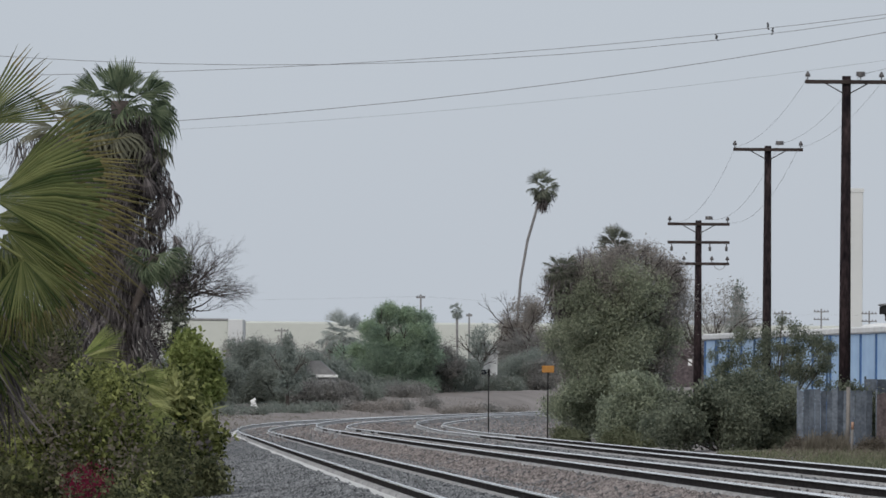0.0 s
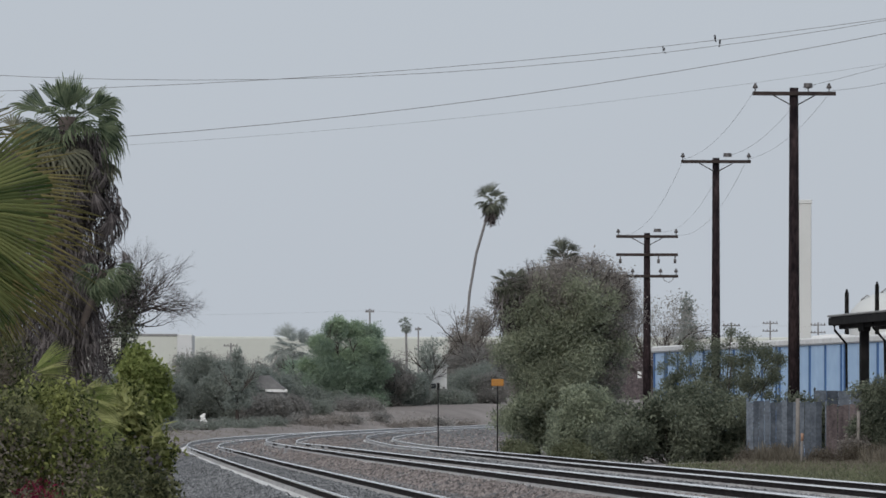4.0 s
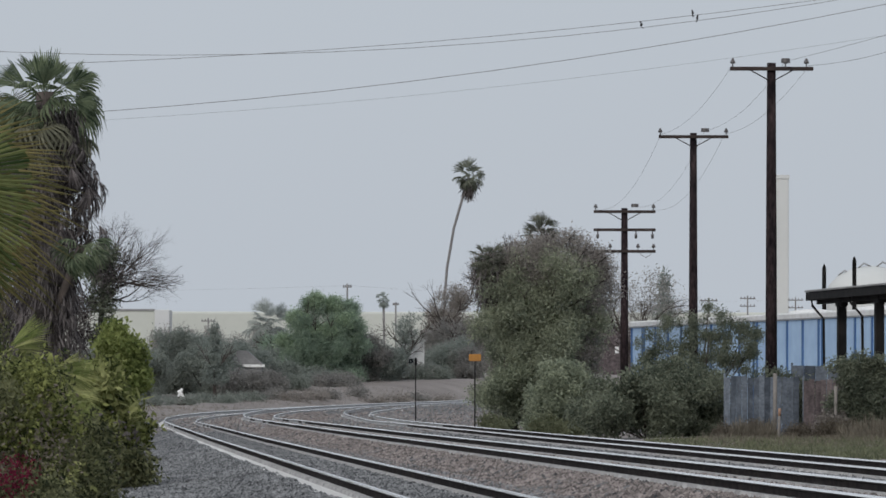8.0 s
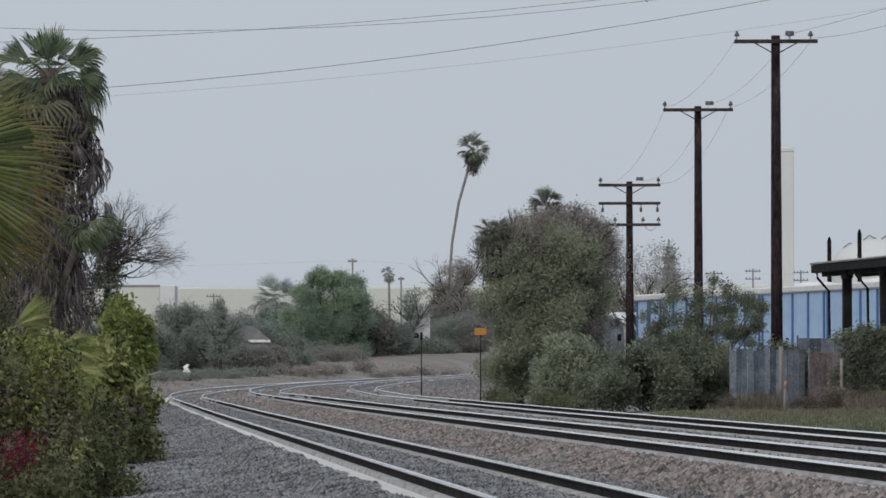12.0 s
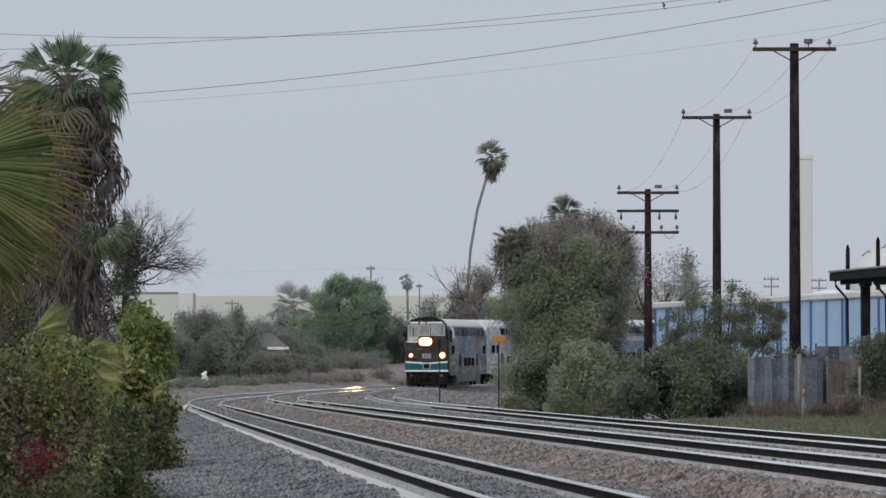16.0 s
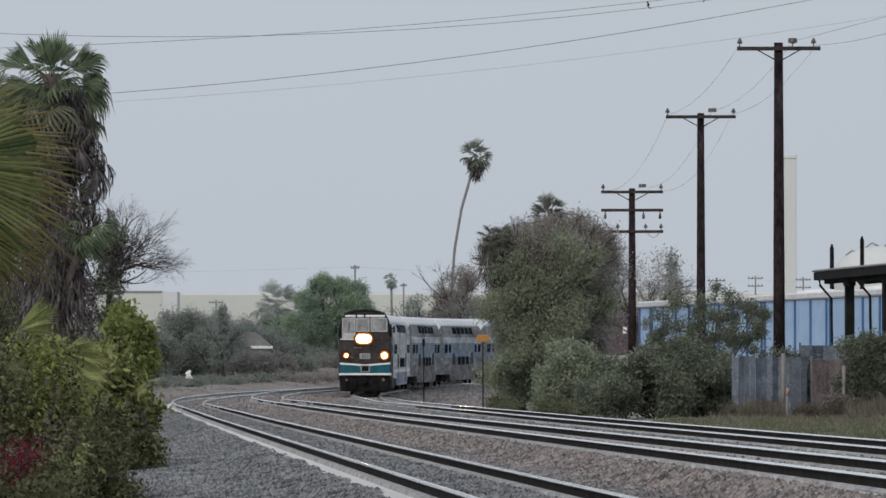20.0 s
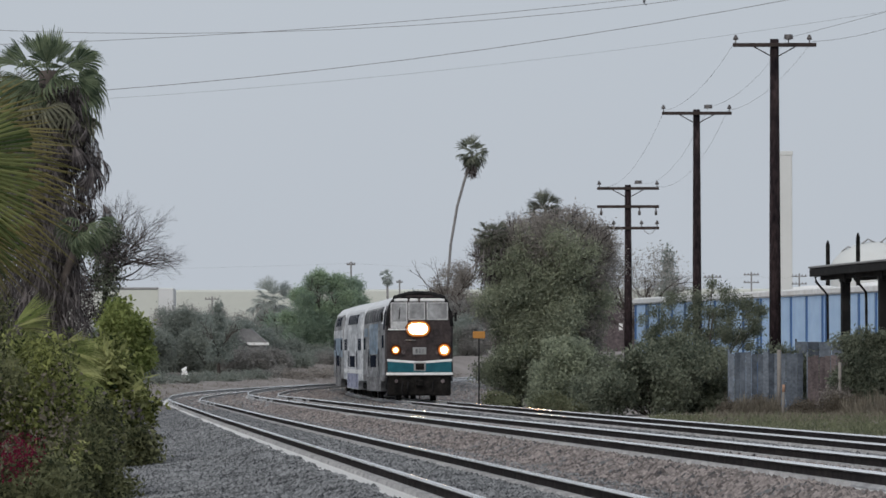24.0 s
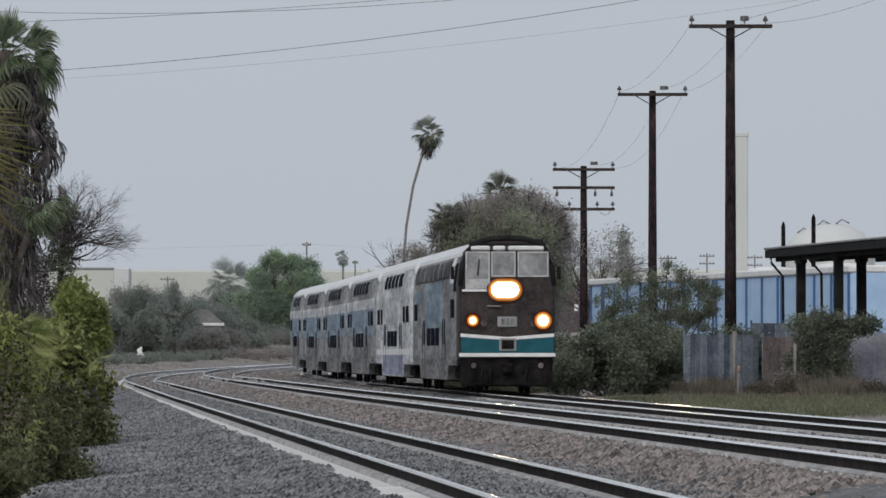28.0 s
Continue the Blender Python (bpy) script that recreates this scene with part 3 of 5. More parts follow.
    r = random.Random(seed)
    bm = bmesh.new()
    for k in range(stems):
        b = r.choice(blobs)
        tube(bm, ((r.uniform(-0.2, 0.2), r.uniform(-0.2, 0.2), -0.1), (b[0] * 0.5, b[1] * 0.5, b[2] * 0.5), b[:3]), (0.04, 0.03, 0.015), 5)
    part("stems", bm, "bark", t)
    tagged(put("foliage", faces("foliage", leaves(seed, blobs, twigs, per, spread, size, hang=hang), 4), material, t), kind="stuff")
    for k, (nm, mt, bl, tw, pr, sp, sz) in enumerate(extra):
        tagged(put(nm, faces(nm, leaves(seed + 7 + k, bl, tw, pr, sp, sz), 4), mt, t), kind="stuff")
    return t


def palmate(r, radius, n, spread, cup=0.3, droop=0.3, split=0.42):
    """Points and faces of one fan leaf: folded segments side by side near the stalk, free and drooping at the tips. The stalk lies along +y. Returns also the faces of the tips."""
    pts, fs, ends = [], [], []
    w = spread / n

    def spot(f, a, rise):
        d = radius * f
        pts.append((math.sin(a) * d, math.cos(a) * d * (1 - 0.15 * droop * f), rise - cup * d * abs(math.sin(a)) * 0.6 - droop * radius * 0.45 * f * f))

    for k in range(n):
        a = spread * ((k + 0.5) / n - 0.5)
        g = r.uniform(0.84, 1.06) * (0.85 + 0.15 * math.cos(a))
        hang = droop * r.uniform(0.4, 1.6)
        tilt = r.uniform(-0.25, 0.25)
        i = len(pts)
        for f, wide, sink in ((0.05, 0.5, 0), (split, 0.47, 0), (split + (g - split) * 0.5, 0.27, 0.08)):
            for q in (-1, 0, 1):
                spot(f, a + q * wide * w, (0.7 * (1 - abs(q)) + tilt * q) * radius * f * wide * w - sink * hang * radius)
        spot(g * (1 - 0.18 * min(hang, 1.5)), a + r.uniform(-0.03, 0.03), -hang * radius * 0.40)
        for b in (i, i + 3):
            fs += [(b, b + 1, b + 4, b + 3), (b + 1, b + 2, b + 5, b + 4)]
        ends += [(i + 6, i + 7, i + 9), (i + 7, i + 8, i + 9)]
    return np.array(pts), fs, ends


def fan_mesh(name, seed, rows, split=0.42):
    """rows: base point, azimuth, lift in degrees, stalk length, fan radius, segments, spread, droop and, where given, the roll about the stalk."""
    r = random.Random(seed)
    pts, fs, base = [], [], 0
    for row in rows:
        at, az, lift, stalk, radius, n, spread, droop = row[:8]
        roll = row[8] if len(row) > 8 else r.uniform(-40, 40)
        v, f, ends = palmate(r, radius, n, spread, 0.3, droop, split)
        f = f + ends
        v[:, 1] += stalk
        v = np.concatenate([v, ((-0.02, 0, 0), (0.02, 0, 0), (0.014, stalk, 0), (-0.014, stalk, 0), (0, 0, -0.03), (0, stalk, -0.02))])
        k = len(v) - 6
        f = f + [(k, k + 1, k + 2, k + 3), (k, k + 3, k + 5, k + 4), (k + 1, k + 4, k + 5, k + 2)]
        m = np.array(pose(0, 0, 0, 0, 0, az) @ pose(0, 0, 0, lift) @ pose(0, 0, 0, 0, roll))[:3, :3]
        pts.append(v @ m.T + np.array(at))
        fs += [tuple(q + base for q in p) for p in f]
        base += len(v)
    mesh = bpy.data.meshes.new(name)
    mesh.from_pydata(np.concatenate(pts).tolist(), [], fs)
    return mesh


def hanging(seed, n, z0, z1, rad, length, width, jag=0.25, at=(0, 0)):
    """Dead blades that hang round a trunk. rad: radius at the bottom, the middle and the top."""
    r = np.random.RandomState(seed)
    f = r.uniform(0, 1, n)
    z = z0 + (z1 - z0) * f
    a = r.uniform(0, 6.283, n)
    lump = 1 + jag * np.sin(a * 3 + f * 11) + jag * 0.8 * np.sin(a * 5 - f * 23 + 1)
    R = np.interp(f, (0, 0.5, 1), rad) * lump * r.uniform(0.55, 1.0, n) ** 0.5
    out = np.stack([np.cos(a), np.sin(a), np.zeros(n)], 1)
    side = np.stack([-np.sin(a), np.cos(a), np.zeros(n)], 1)
    tw = r.uniform(-1.2, 1.2, (n, 1))
    side = side * np.cos(tw) + out * np.sin(tw)
    L = (length * r.uniform(0.5, 1.3, n))[:, None]
    w = (width * r.uniform(0.5, 1.4, n))[:, None]
    p = out * R[:, None] + np.stack([at[0] + 0 * z, at[1] + 0 * z, z], 1)
    q = p + out * L * r.uniform(-0.25, 0.55, (n, 1)) + side * L * r.uniform(-0.5, 0.5, (n, 1)) - np.array((0, 0, 1)) * L
    return np.stack([p - side * w * 0.5, p + side * w * 0.5, q + side * w * 0.3, q - side * w * 0.3], 1)


def palm(name, seed, x, y, z, pts, radius, crown_r, n, material, label, skirt=None, blades=16, lift=(-35, 80), fan_r=0.95, dead=0, sink=0.3):
    """A fan palm: a ringed trunk along pts, a head of fans and, where it has one, a skirt of dead leaves (count, bottom, top, radii, length, width)."""
    t = thing(name, x, y, z, label, "palm tree")
    part("trunk", rod(pts, [radius * (1.25 if i == 0 else 1.0) for i in range(len(pts))], 10), "far_wood" if y > 500 else "bark", t)
    r = random.Random(seed)
    top = pts[-1]
    rows = []
    for k in range(n):
        f = (k + 0.5) / n
        li = lift[1] + (lift[0] - lift[1]) * f ** 0.8 + r.uniform(-8, 8)
        rows.append(((top[0], top[1], top[2] + 0.2 - sink * f), k * 137.5 + r.uniform(-15, 15), li, crown_r * r.uniform(0.18, 0.5), crown_r * fan_r * r.uniform(0.48, 0.64), blades, radians(r.uniform(80, 120) + 90 * f), 0.1 + 0.75 * f))
    tagged(put("fronds", fan_mesh("fronds", seed, rows), material, t), kind="stuff")
    if dead:
        z0, z1 = skirt[1], skirt[2]
        rows = []
        for k in range(dead):
            f = r.random()
            z_, az = z0 + 0.9 + (z1 - z0 - 0.5) * f, r.uniform(0, 360)
            rows.append(((top[0] + 0.2 * math.sin(radians(az)), top[1], z_), az, r.uniform(-78, -42), skirt[3][1] * r.uniform(0.4, 0.75), r.uniform(0.6, 0.95), 9, radians(r.uniform(50, 110)), 0.6))
        tagged(put("dead_foliage", fan_mesh("dead_foliage", seed + 1, rows), "skirt", t, "folded dead grey-brown fans"), kind="stuff")
    if skirt:
        tagged(put("dead_skirt", faces("dead_skirt", hanging(seed, *skirt, at=top[:2]), 4), "skirt", t, "hanging skirt of dead grey-brown fronds"), kind="stuff")
    return t


# the tall palm with a dead skirt, and one behind it
TALL = thing("fan_palm", -12.15, 190, -0.6, "tall fan palm with green crown and thick dead skirt", "palm tree")
part("trunk", rod(((0.2, 0, 0), (0.2, 0, 5.5), (0.0, 0, 11.0)), (0.38, 0.3, 0.28), 10), "bark", TALL)
rr = random.Random(11)
erect = [((0.05, -0.1, 10.75), 0, 88, 0.4, 1.25, 15, radians(50), 0.0, 0), ((0.0, -0.05, 10.75), 10, 86, 0.35, 1.1, 13, radians(56), 0.0, 30)]
for az, lift, stalk, roll, wide, size in ((85, 42, 0.75, 75, 38, 1.05), (60, 58, 0.7, 60, 36, 1.1), (98, 30, 0.8, 70, 40, 1.0), (-84, 44, 0.75, 70, 30, 1.05), (-95, 30, 0.85, 65, 34, 0.95), (-60, 60, 0.6, 50, 40, 0.95), (20, 72, 0.6, 20, 60, 0.9), (150, 66, 0.7, 10, 70, 0.9), (-150, 60, 0.7, 0, 70, 0.9), (180, 40, 0.8, 20, 90, 0.95)):
    erect.append(((0.0, 0, 10.7), az, lift, stalk, size, 10, radians(wide), 0.08, roll))
tagged(put("fronds", fan_mesh("fronds", 11, erect, 0.7), "palm", TALL, "stiff green young fans"), kind="stuff")
spread_rows = [((0.0, 0, 10.85 - 0.4 * rr.random()), 137.5 * k + rr.uniform(-15, 15), rr.uniform(-14, 34), rr.uniform(0.6, 1.15), rr.uniform(0.8, 1.05), 11, radians(rr.uniform(60, 120)), rr.uniform(0.35, 0.9), rr.uniform(-70, 70)) for k in range(30)]
spread_rows.append(((0.1, -0.2, 10.65), -92, 16, 0.85, 1.15, 18, radians(150), 1.5, 40))
spread_rows.append(((0.1, -0.3, 10.45), -100, -2, 0.95, 1.05, 18, radians(150), 1.5, 30))
spread_rows.append(((0.0, -0.3, 10.55), 96, 8, 0.9, 1.05, 16, radians(150), 1.4, -35))
tagged(put("fronds", fan_mesh("fronds", 12, spread_rows, 0.62), "palm", TALL, "grey-green spreading fans"), kind="stuff")
droop_rows = [((0.0, 0, 10.6 - 1.3 * rr.random()), 137.5 * k + rr.uniform(-20, 20), rr.uniform(-55, -2), rr.uniform(0.55, 1.2), rr.uniform(0.85, 1.1), 12, radians(rr.uniform(120, 180)), rr.uniform(0.8, 1.3)) for k in range(44)]
tagged(put("drooping_fronds", fan_mesh("drooping_fronds", 13, droop_rows), "palm_old", TALL, "drooping fading fans"), kind="stuff")
dead_rows = []
for k in range(430):
    f = (k + rr.random()) / 430
    zz = 2.5 + 8.2 * f
    az = rr.uniform(0, 360)
    right = max(0.0, -math.sin(radians(az)))
    out = (0.5 + 1.2 * f ** 1.2 + 0.36 * math.sin(radians(az) * 3 + zz * 1.6) + 0.2 * math.sin(radians(az) * 5 - zz * 3.3)) * (1.0 if f < 0.9 else 0.8)
    out = max(0.3, out - (0.55 if 0.36 < f < 0.56 else -0.5 if 0.62 < f < 0.92 else 0.0) * right)
    if f < 0.66:
        lift, wide, hang = rr.uniform(-88, -70), rr.uniform(30, 80), rr.uniform(0.2, 0.6)
    else:
        lift, wide, hang = rr.uniform(-80, -40), rr.uniform(36, 84), rr.uniform(1.0, 1.6)
    dead_rows.append(((0.15 + out * 0.45 * -math.sin(radians(az)), out * 0.45 * math.cos(radians(az)), zz), az, lift, max(0.2, out * rr.uniform(0.35, 0.75)), rr.uniform(0.55, 0.95), 8, radians(wide), hang))
tagged(put("dead_foliage", fan_mesh("dead_foliage", 14, dead_rows), "skirt", TALL, "folded dead grey-brown fans"), kind="stuff")
tagged(put("dead_skirt", faces("dead_skirt", hanging(11, 6500, 0.9, 10.6, (0.75, 0.95, 1.05), 0.45, 0.045, 0.3, at=(0.1, 0)), 4), "skirt", TALL, "hanging skirt of dead grey-brown fronds"), kind="stuff")
palm("fan_palm", 12, -16.0, 216, -0.6, ((0, 0, 0), (0.1, 0, 6.0), (0.3, 0, 11.2)), 0.32, 2.0, 46, "palm_old", "older fan palm with a grey drooping crown", (5000, 2.0, 11.0, (1.3, 1.6, 1.5), 0.7, 0.045), 11, (-75, 45), 1.1, 240, 1.2)
t = thing("small_fan_palm", -11.4, 188.6, -0.6, "small green fan palm against the dead skirt", "palm tree")
part("trunk", rod(((-0.7, 1.5, 0), (-0.5, 1.2, 4.0), (0.5, -0.6, 6.2)), 0.12, 8), "bark", t)
rr = random.Random(9)
tagged(put("fronds", fan_mesh("fronds", 9, [((0.5, -0.6, 6.2), 47.0 * k, rr.uniform(-70, 35), 0.45, 0.75, 11, radians(120), 0.9) for k in range(13)]), "palm", t), kind="stuff")
# young palms close by
NEAR = palm("young_fan_palm", 13, -5.70, 63.4, -0.6, ((0, 0, 0), (0.0, 0, 1.8), (0.05, 0, 3.4)), 0.16, 1.3, 16, "palm_near", "young fan palm with large bright green fans", (700, 1.6, 3.4, (0.4, 0.5, 0.4), 0.5, 0.03), 30, (-80, 40), 1.1, 0, 0.9)
rr = random.Random(31)
for hub, size, angle, tilt, roll, spread, drop in (((0.40, -0.8, 3.80), 1.80, 10, 8, -10, 84, 0.24), ((0.46, 0.1, 3.95), 1.62, 18, 10, 10, 74, 0.24), ((0.38, -0.4, 3.62), 1.64, -10, 12, 18, 70, 0.16), ((0.20, -0.2, 4.58), 1.20, 30, 25, 20, 60, 0.12), ((0.52, -0.6, 3.50), 1.15, -48, 15, 15, 120, 0.10), ((0.10, 0.1, 4.2), 1.0, 80, 20, -15, 90, 0.15), ((0.72, -0.9, 3.2), 0.95, -72, 20, -20, 110, 0.05), ((0.85, -0.5, 3.2), 0.9, -40, 20, 10, 100, 0.08)):
    v, green, ends = palmate(rr, size, int(spread * 0.36), radians(spread), 0.25, 0.22, 0.38)
    m = np.array(pose(*hub) @ pose(0, 0, 0, 0, -angle) @ pose(0, 0, 0, roll, 0, -tilt) @ Matrix(((0, 1, 0, 0), (0, 0, -1, 0), (-1, 0, 0, 0), (0, 0, 0, 1))))
    reach = np.linalg.norm(v, axis=1) / size
    v = v @ m[:3, :3].T + m[:3, 3]
    v[:, 2] -= drop * size * reach ** 2.2
    meshes = []
    for nm, sub in (("fan_leaf", green), ("dry_edge", ends)):
        mesh = bpy.data.meshes.new(nm)
        mesh.from_pydata(v.tolist(), [], sub)
        meshes.append(mesh)
    leaf_ob = put("fan_leaf", meshes[0], "palm_near", NEAR, "broad pleated fan leaf with yellowing tips")
    tagged(put("dry_edge", meshes[1], "tips", leaf_ob, "dry yellow-brown leaf edge"), kind="stuff")
    part("leaf_stalk", rod(((0.05, 0, 3.4), ((hub[0] + 0.05) / 2, hub[1] / 2, (hub[2] + 3.4) / 2 + 0.1), hub), (0.025, 0.02, 0.015), 5), "yellow", NEAR, "yellowish leaf stalk")


def young(x, y, label, top, rows, seed):
    """A young palm in the thicket: a thin stem and a few stiff folded fans. rows: azimuth, lift, stalk, radius, spread in degrees, droop, roll."""
    t = thing("young_fan_palm", x, y, -0.6, label, "palm tree")
    part("trunk", rod(((0, 0, -0.1), (0, 0, top[2] * 0.6), top), (0.08, 0.07, 0.05), 8), "bark", t)
    for k, (az, lift, stalk, radius, wide, droop, roll) in enumerate(rows):
        tagged(put("frond", fan_mesh("frond", seed + k, [(top, az, lift, stalk, radius, 13, radians(wide), droop, roll)]), "yellow" if k % 3 else "lime", t, "bright yellow-green folded fan"), kind="stuff")


young(-7.0, 100, "small yellow-green fan palm in the thicket", (-0.05, 0, 2.4), ((-85, 42, 0.12, 0.85, 42, 0.15, 55), (-95, 24, 0.15, 0.75, 50, 0.3, 60), (-80, 4, 0.15, 0.7, 55, 0.5, 50), (80, 35, 0.1, 0.7, 50, 0.3, 40), (-60, -20, 0.2, 0.65, 60, 0.6, 45)), 19)
young(-6.1, 97, "small yellowing fan palm in the thicket", (0.0, 0, 2.1), ((-90, 6, 0.1, 0.72, 40, 0.25, 65), (-95, -12, 0.15, 0.8, 45, 0.4, 60), (-85, -34, 0.2, 0.9, 45, 0.4, 55), (85, 10, 0.1, 0.6, 50, 0.4, 50), (-100, 24, 0.1, 0.55, 45, 0.2, 60)), 40)
young(-5.75, 94, "low yellowing fan palm at the edge of the thicket", (0.0, 0, 1.75), ((-90, -30, 0.1, 0.75, 40, 0.3, 60), (-85, -48, 0.15, 0.7, 50, 0.4, 55), (-100, -5, 0.1, 0.6, 45, 0.3, 60), (90, -20, 0.1, 0.6, 50, 0.4, 50)), 60)
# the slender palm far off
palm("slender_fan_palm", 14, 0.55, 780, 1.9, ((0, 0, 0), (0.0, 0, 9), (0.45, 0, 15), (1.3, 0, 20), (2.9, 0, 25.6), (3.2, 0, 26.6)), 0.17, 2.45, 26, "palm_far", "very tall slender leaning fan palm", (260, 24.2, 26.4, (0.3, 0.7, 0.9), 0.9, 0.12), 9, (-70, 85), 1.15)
palm("small_fan_palm", 15, -7.2, 800, 1.9, ((0, 0, 0), (0.1, 0, 6), (0, 0, 11.2)), 0.15, 1.25, 24, "hazy", "small fan palm, haze painted into its pale fronds", None, 12, (-60, 80))
palm("feather_palm", 16, -16.5, 600, 1.9, ((0, 0, 0), (0.1, 0, 3), (0, 0, 5.6)), 0.3, 3.2, 30, "palest", "palm behind the shrubs, haze painted into its pale fronds", None, 16, (-30, 75))
palm("fan_palm", 17, 4.8, 290, -0.6, ((0, 0, 0), (0.1, 0, 5), (0, 0, 9.0)), 0.25, 1.25, 34, "palm_dark", "fan palm standing up out of the tree crown", (500, 7.2, 8.7, (0.5, 0.8, 0.8), 0.6, 0.05), 14, (-40, 80))
palm("fan_palm", 18, 1.75, 276, -0.6, ((1.6, 2, 0), (1.3, 1, 4), (0.4, 0, 7.6)), 0.2, 1.1, 34, "palm_dark", "low fan palm beside the tree crown", (260, 5.9, 7.4, (0.4, 0.6, 0.7), 0.5, 0.05), 14, (-60, 60))

# bare tree behind the tall palm
t = thing("bare_tree", -12.9, 230, -0.6, "leafless tree with fine dark branches", "tree")
bm = bmesh.new()
tube(bm, ((0, 0, 0), (0.1, 0, 2), (0.45, 0, 5.9)), (0.2, 0.14, 0.09), 8)
part("trunk", bm, "twig", t)
bm = bmesh.new()
r = random.Random(4)
for a in (-0.1, 0.3, 0.5, 0.7, 0.9, 1.1, 1.2, 1.4, 1.5, 1.6, 1.75):
    branches(bm, r, Vector((0.45, 0, r.uniform(4.9, 5.9))), Vector((math.sin(a), r.uniform(-0.3, 0.3), math.cos(a) * 0.9 + 0.25)).normalized(), 0.92, 0.048, 6, 0.6, 0.05)
part("branch_work", bm, "twig", t)
tagged(put("dark_leaves", faces("dark_leaves", leaves(3, blob_cloud(3, 22, 0.3, -0.3, 5.5, 0.45, 0.5, 1.8, 0.25, 0.45), 620, 8, 0.12, 0.085), 4), "hedge", t), kind="stuff")
tagged(put("dead_leaves", faces("dead_leaves", leaves(5, blob_cloud(5, 14, 0.6, -0.3, 6.0, 0.7, 0.5, 1.2, 0.25, 0.45) + blob_cloud(6, 30, -0.5, -0.4, 4.0, 0.55, 0.5, 1.7, 0.2, 0.4), 1100, 6, 0.14, 0.06), 4), "skirt", t), kind="stuff")

# bushes by the left of the ballast
shrub("lime_bush", 21, -8.2, 160, -0.6, blob_cloud(1, 26, 0.05, 0, 2.55, 0.42, 0.6, 0.95, 0.2, 0.4), "lime", 1500, 9, 0.09, 0.085, "bright lime-green leafy bush beside the ballast")
shrub("thicket", 22, -6.5, 110, -0.6, blob_cloud(2, 40, -0.1, 0, 1.0, 1.25, 3.0, 1.1, 0.25, 0.5), "mixed", 4200, 10, 0.10, 0.072, "dense dark green thicket beside the ballast", extra=(("yellow_leaf_mass", "yellow", blob_cloud(3, 14, 0.3, -1.8, 1.4, 0.9, 1.2, 0.6, 0.15, 0.3), 260, 5, 0.09, 0.10), ("low_leaf_mass", "scrub", blob_cloud(29, 24, 0.35, -2.0, 0.35, 1.25, 2.0, 0.35, 0.2, 0.38), 1300, 10, 0.09, 0.06), ("dry_leaf_mass", "skirt", blob_cloud(26, 18, 0.2, -2.0, 0.8, 1.1, 1.6, 0.8, 0.2, 0.4), 150, 8, 0.1, 0.07)))
shrub("thicket", 23, -5.6, 82, -0.6, blob_cloud(4, 44, -0.1, 0, 0.9, 1.2, 4.0, 1.05, 0.2, 0.45), "scrub", 5200, 11, 0.10, 0.046, "tangled dark green and brown thicket", extra=(("upper_leaf_mass", "mixed", blob_cloud(5, 30, -0.3, -1.0, 1.3, 0.9, 2.0, 0.75, 0.2, 0.4), 1800, 9, 0.10, 0.05), ("low_leaf_mass", "scrub", blob_cloud(39, 24, 0.3, -1.5, 0.3, 1.25, 2.5, 0.35, 0.2, 0.38), 1700, 10, 0.09, 0.045), ("dry_leaf_mass", "dry_brush", blob_cloud(27, 20, -0.1, -2.5, 0.9, 1.2, 2.0, 0.9, 0.2, 0.4), 220, 10, 0.1, 0.04), ("yellow_leaf_mass", "yellow", blob_cloud(28, 12, 0.1, -2.5, 0.9, 1.0, 1.5, 0.8, 0.1, 0.22), 110, 5, 0.07, 0.06)))
shrub("tall_thicket", 38, -7.0, 84, -0.6, blob_cloud(38, 40, 0, 0, 1.5, 1.0, 1.6, 1.35, 0.2, 0.4), "scrub", 4200, 11, 0.10, 0.042, "tall brownish green brush with fine twigs", extra=(("dry_leaf_mass", "dry_brush", blob_cloud(40, 30, 0.1, -0.5, 1.6, 1.0, 1.4, 1.4, 0.2, 0.4), 1900, 10, 0.1, 0.036),), stems=16)
shrub("thicket", 24, -9.6, 140, -0.6, blob_cloud(7, 40, 0, 0, 1.0, 1.6, 8.0, 1.2, 0.3, 0.7), "mixed", 2600, 11, 0.12, 0.10, "dense dark green thicket below the palm", extra=(("yellow_leaf_mass", "yellow", blob_cloud(8, 9, 0.4, -4, 1.5, 0.9, 1.5, 0.6, 0.2, 0.4), 120, 6, 0.12, 0.13),))
shrub("low_shrub", 30, -4.75, 70, -0.55, blob_cloud(30, 16, 0, 0, 0.3, 0.55, 1.5, 0.35, 0.15, 0.3), "scrub", 900, 10, 0.08, 0.05, "low dark scrub with crimson blossom at the edge of the ballast", extra=(("blossom", "red", blob_cloud(6, 8, -0.02, -1.5, 0.72, 0.28, 0.25, 0.26, 0.1, 0.18), 95, 6, 0.07, 0.028),))
shrub("thicket", 25, -12.5, 178, -0.6, blob_cloud(9, 26, 0, 0, 1.1, 2.2, 6.0, 1.3, 0.5, 0.9), "dusk", 2200, 12, 0.15, 0.10, "grey-green scrub at the foot of the palm")

for x, y, bl, n in ((-6.5, 110, blob_cloud(91, 20, 0.2, -2.2, 1.4, 1.1, 0.8, 0.7, 0.1, 0.3), 40), (-8.4, 135, blob_cloud(92, 20, 0.0, 0, 1.7, 1.3, 1.0, 0.8, 0.1, 0.3), 40)):
    t = thing("strap_plant", x, y, -0.6, "clump of long yellow-green strap leaves in the thicket", "plant")
    tagged(put("strap_leaves", faces("strap_leaves", leaves(int(x * -10), bl, n, 4, 0.12, 0.062, 6.0), 4), "yellow", t), kind="stuff")
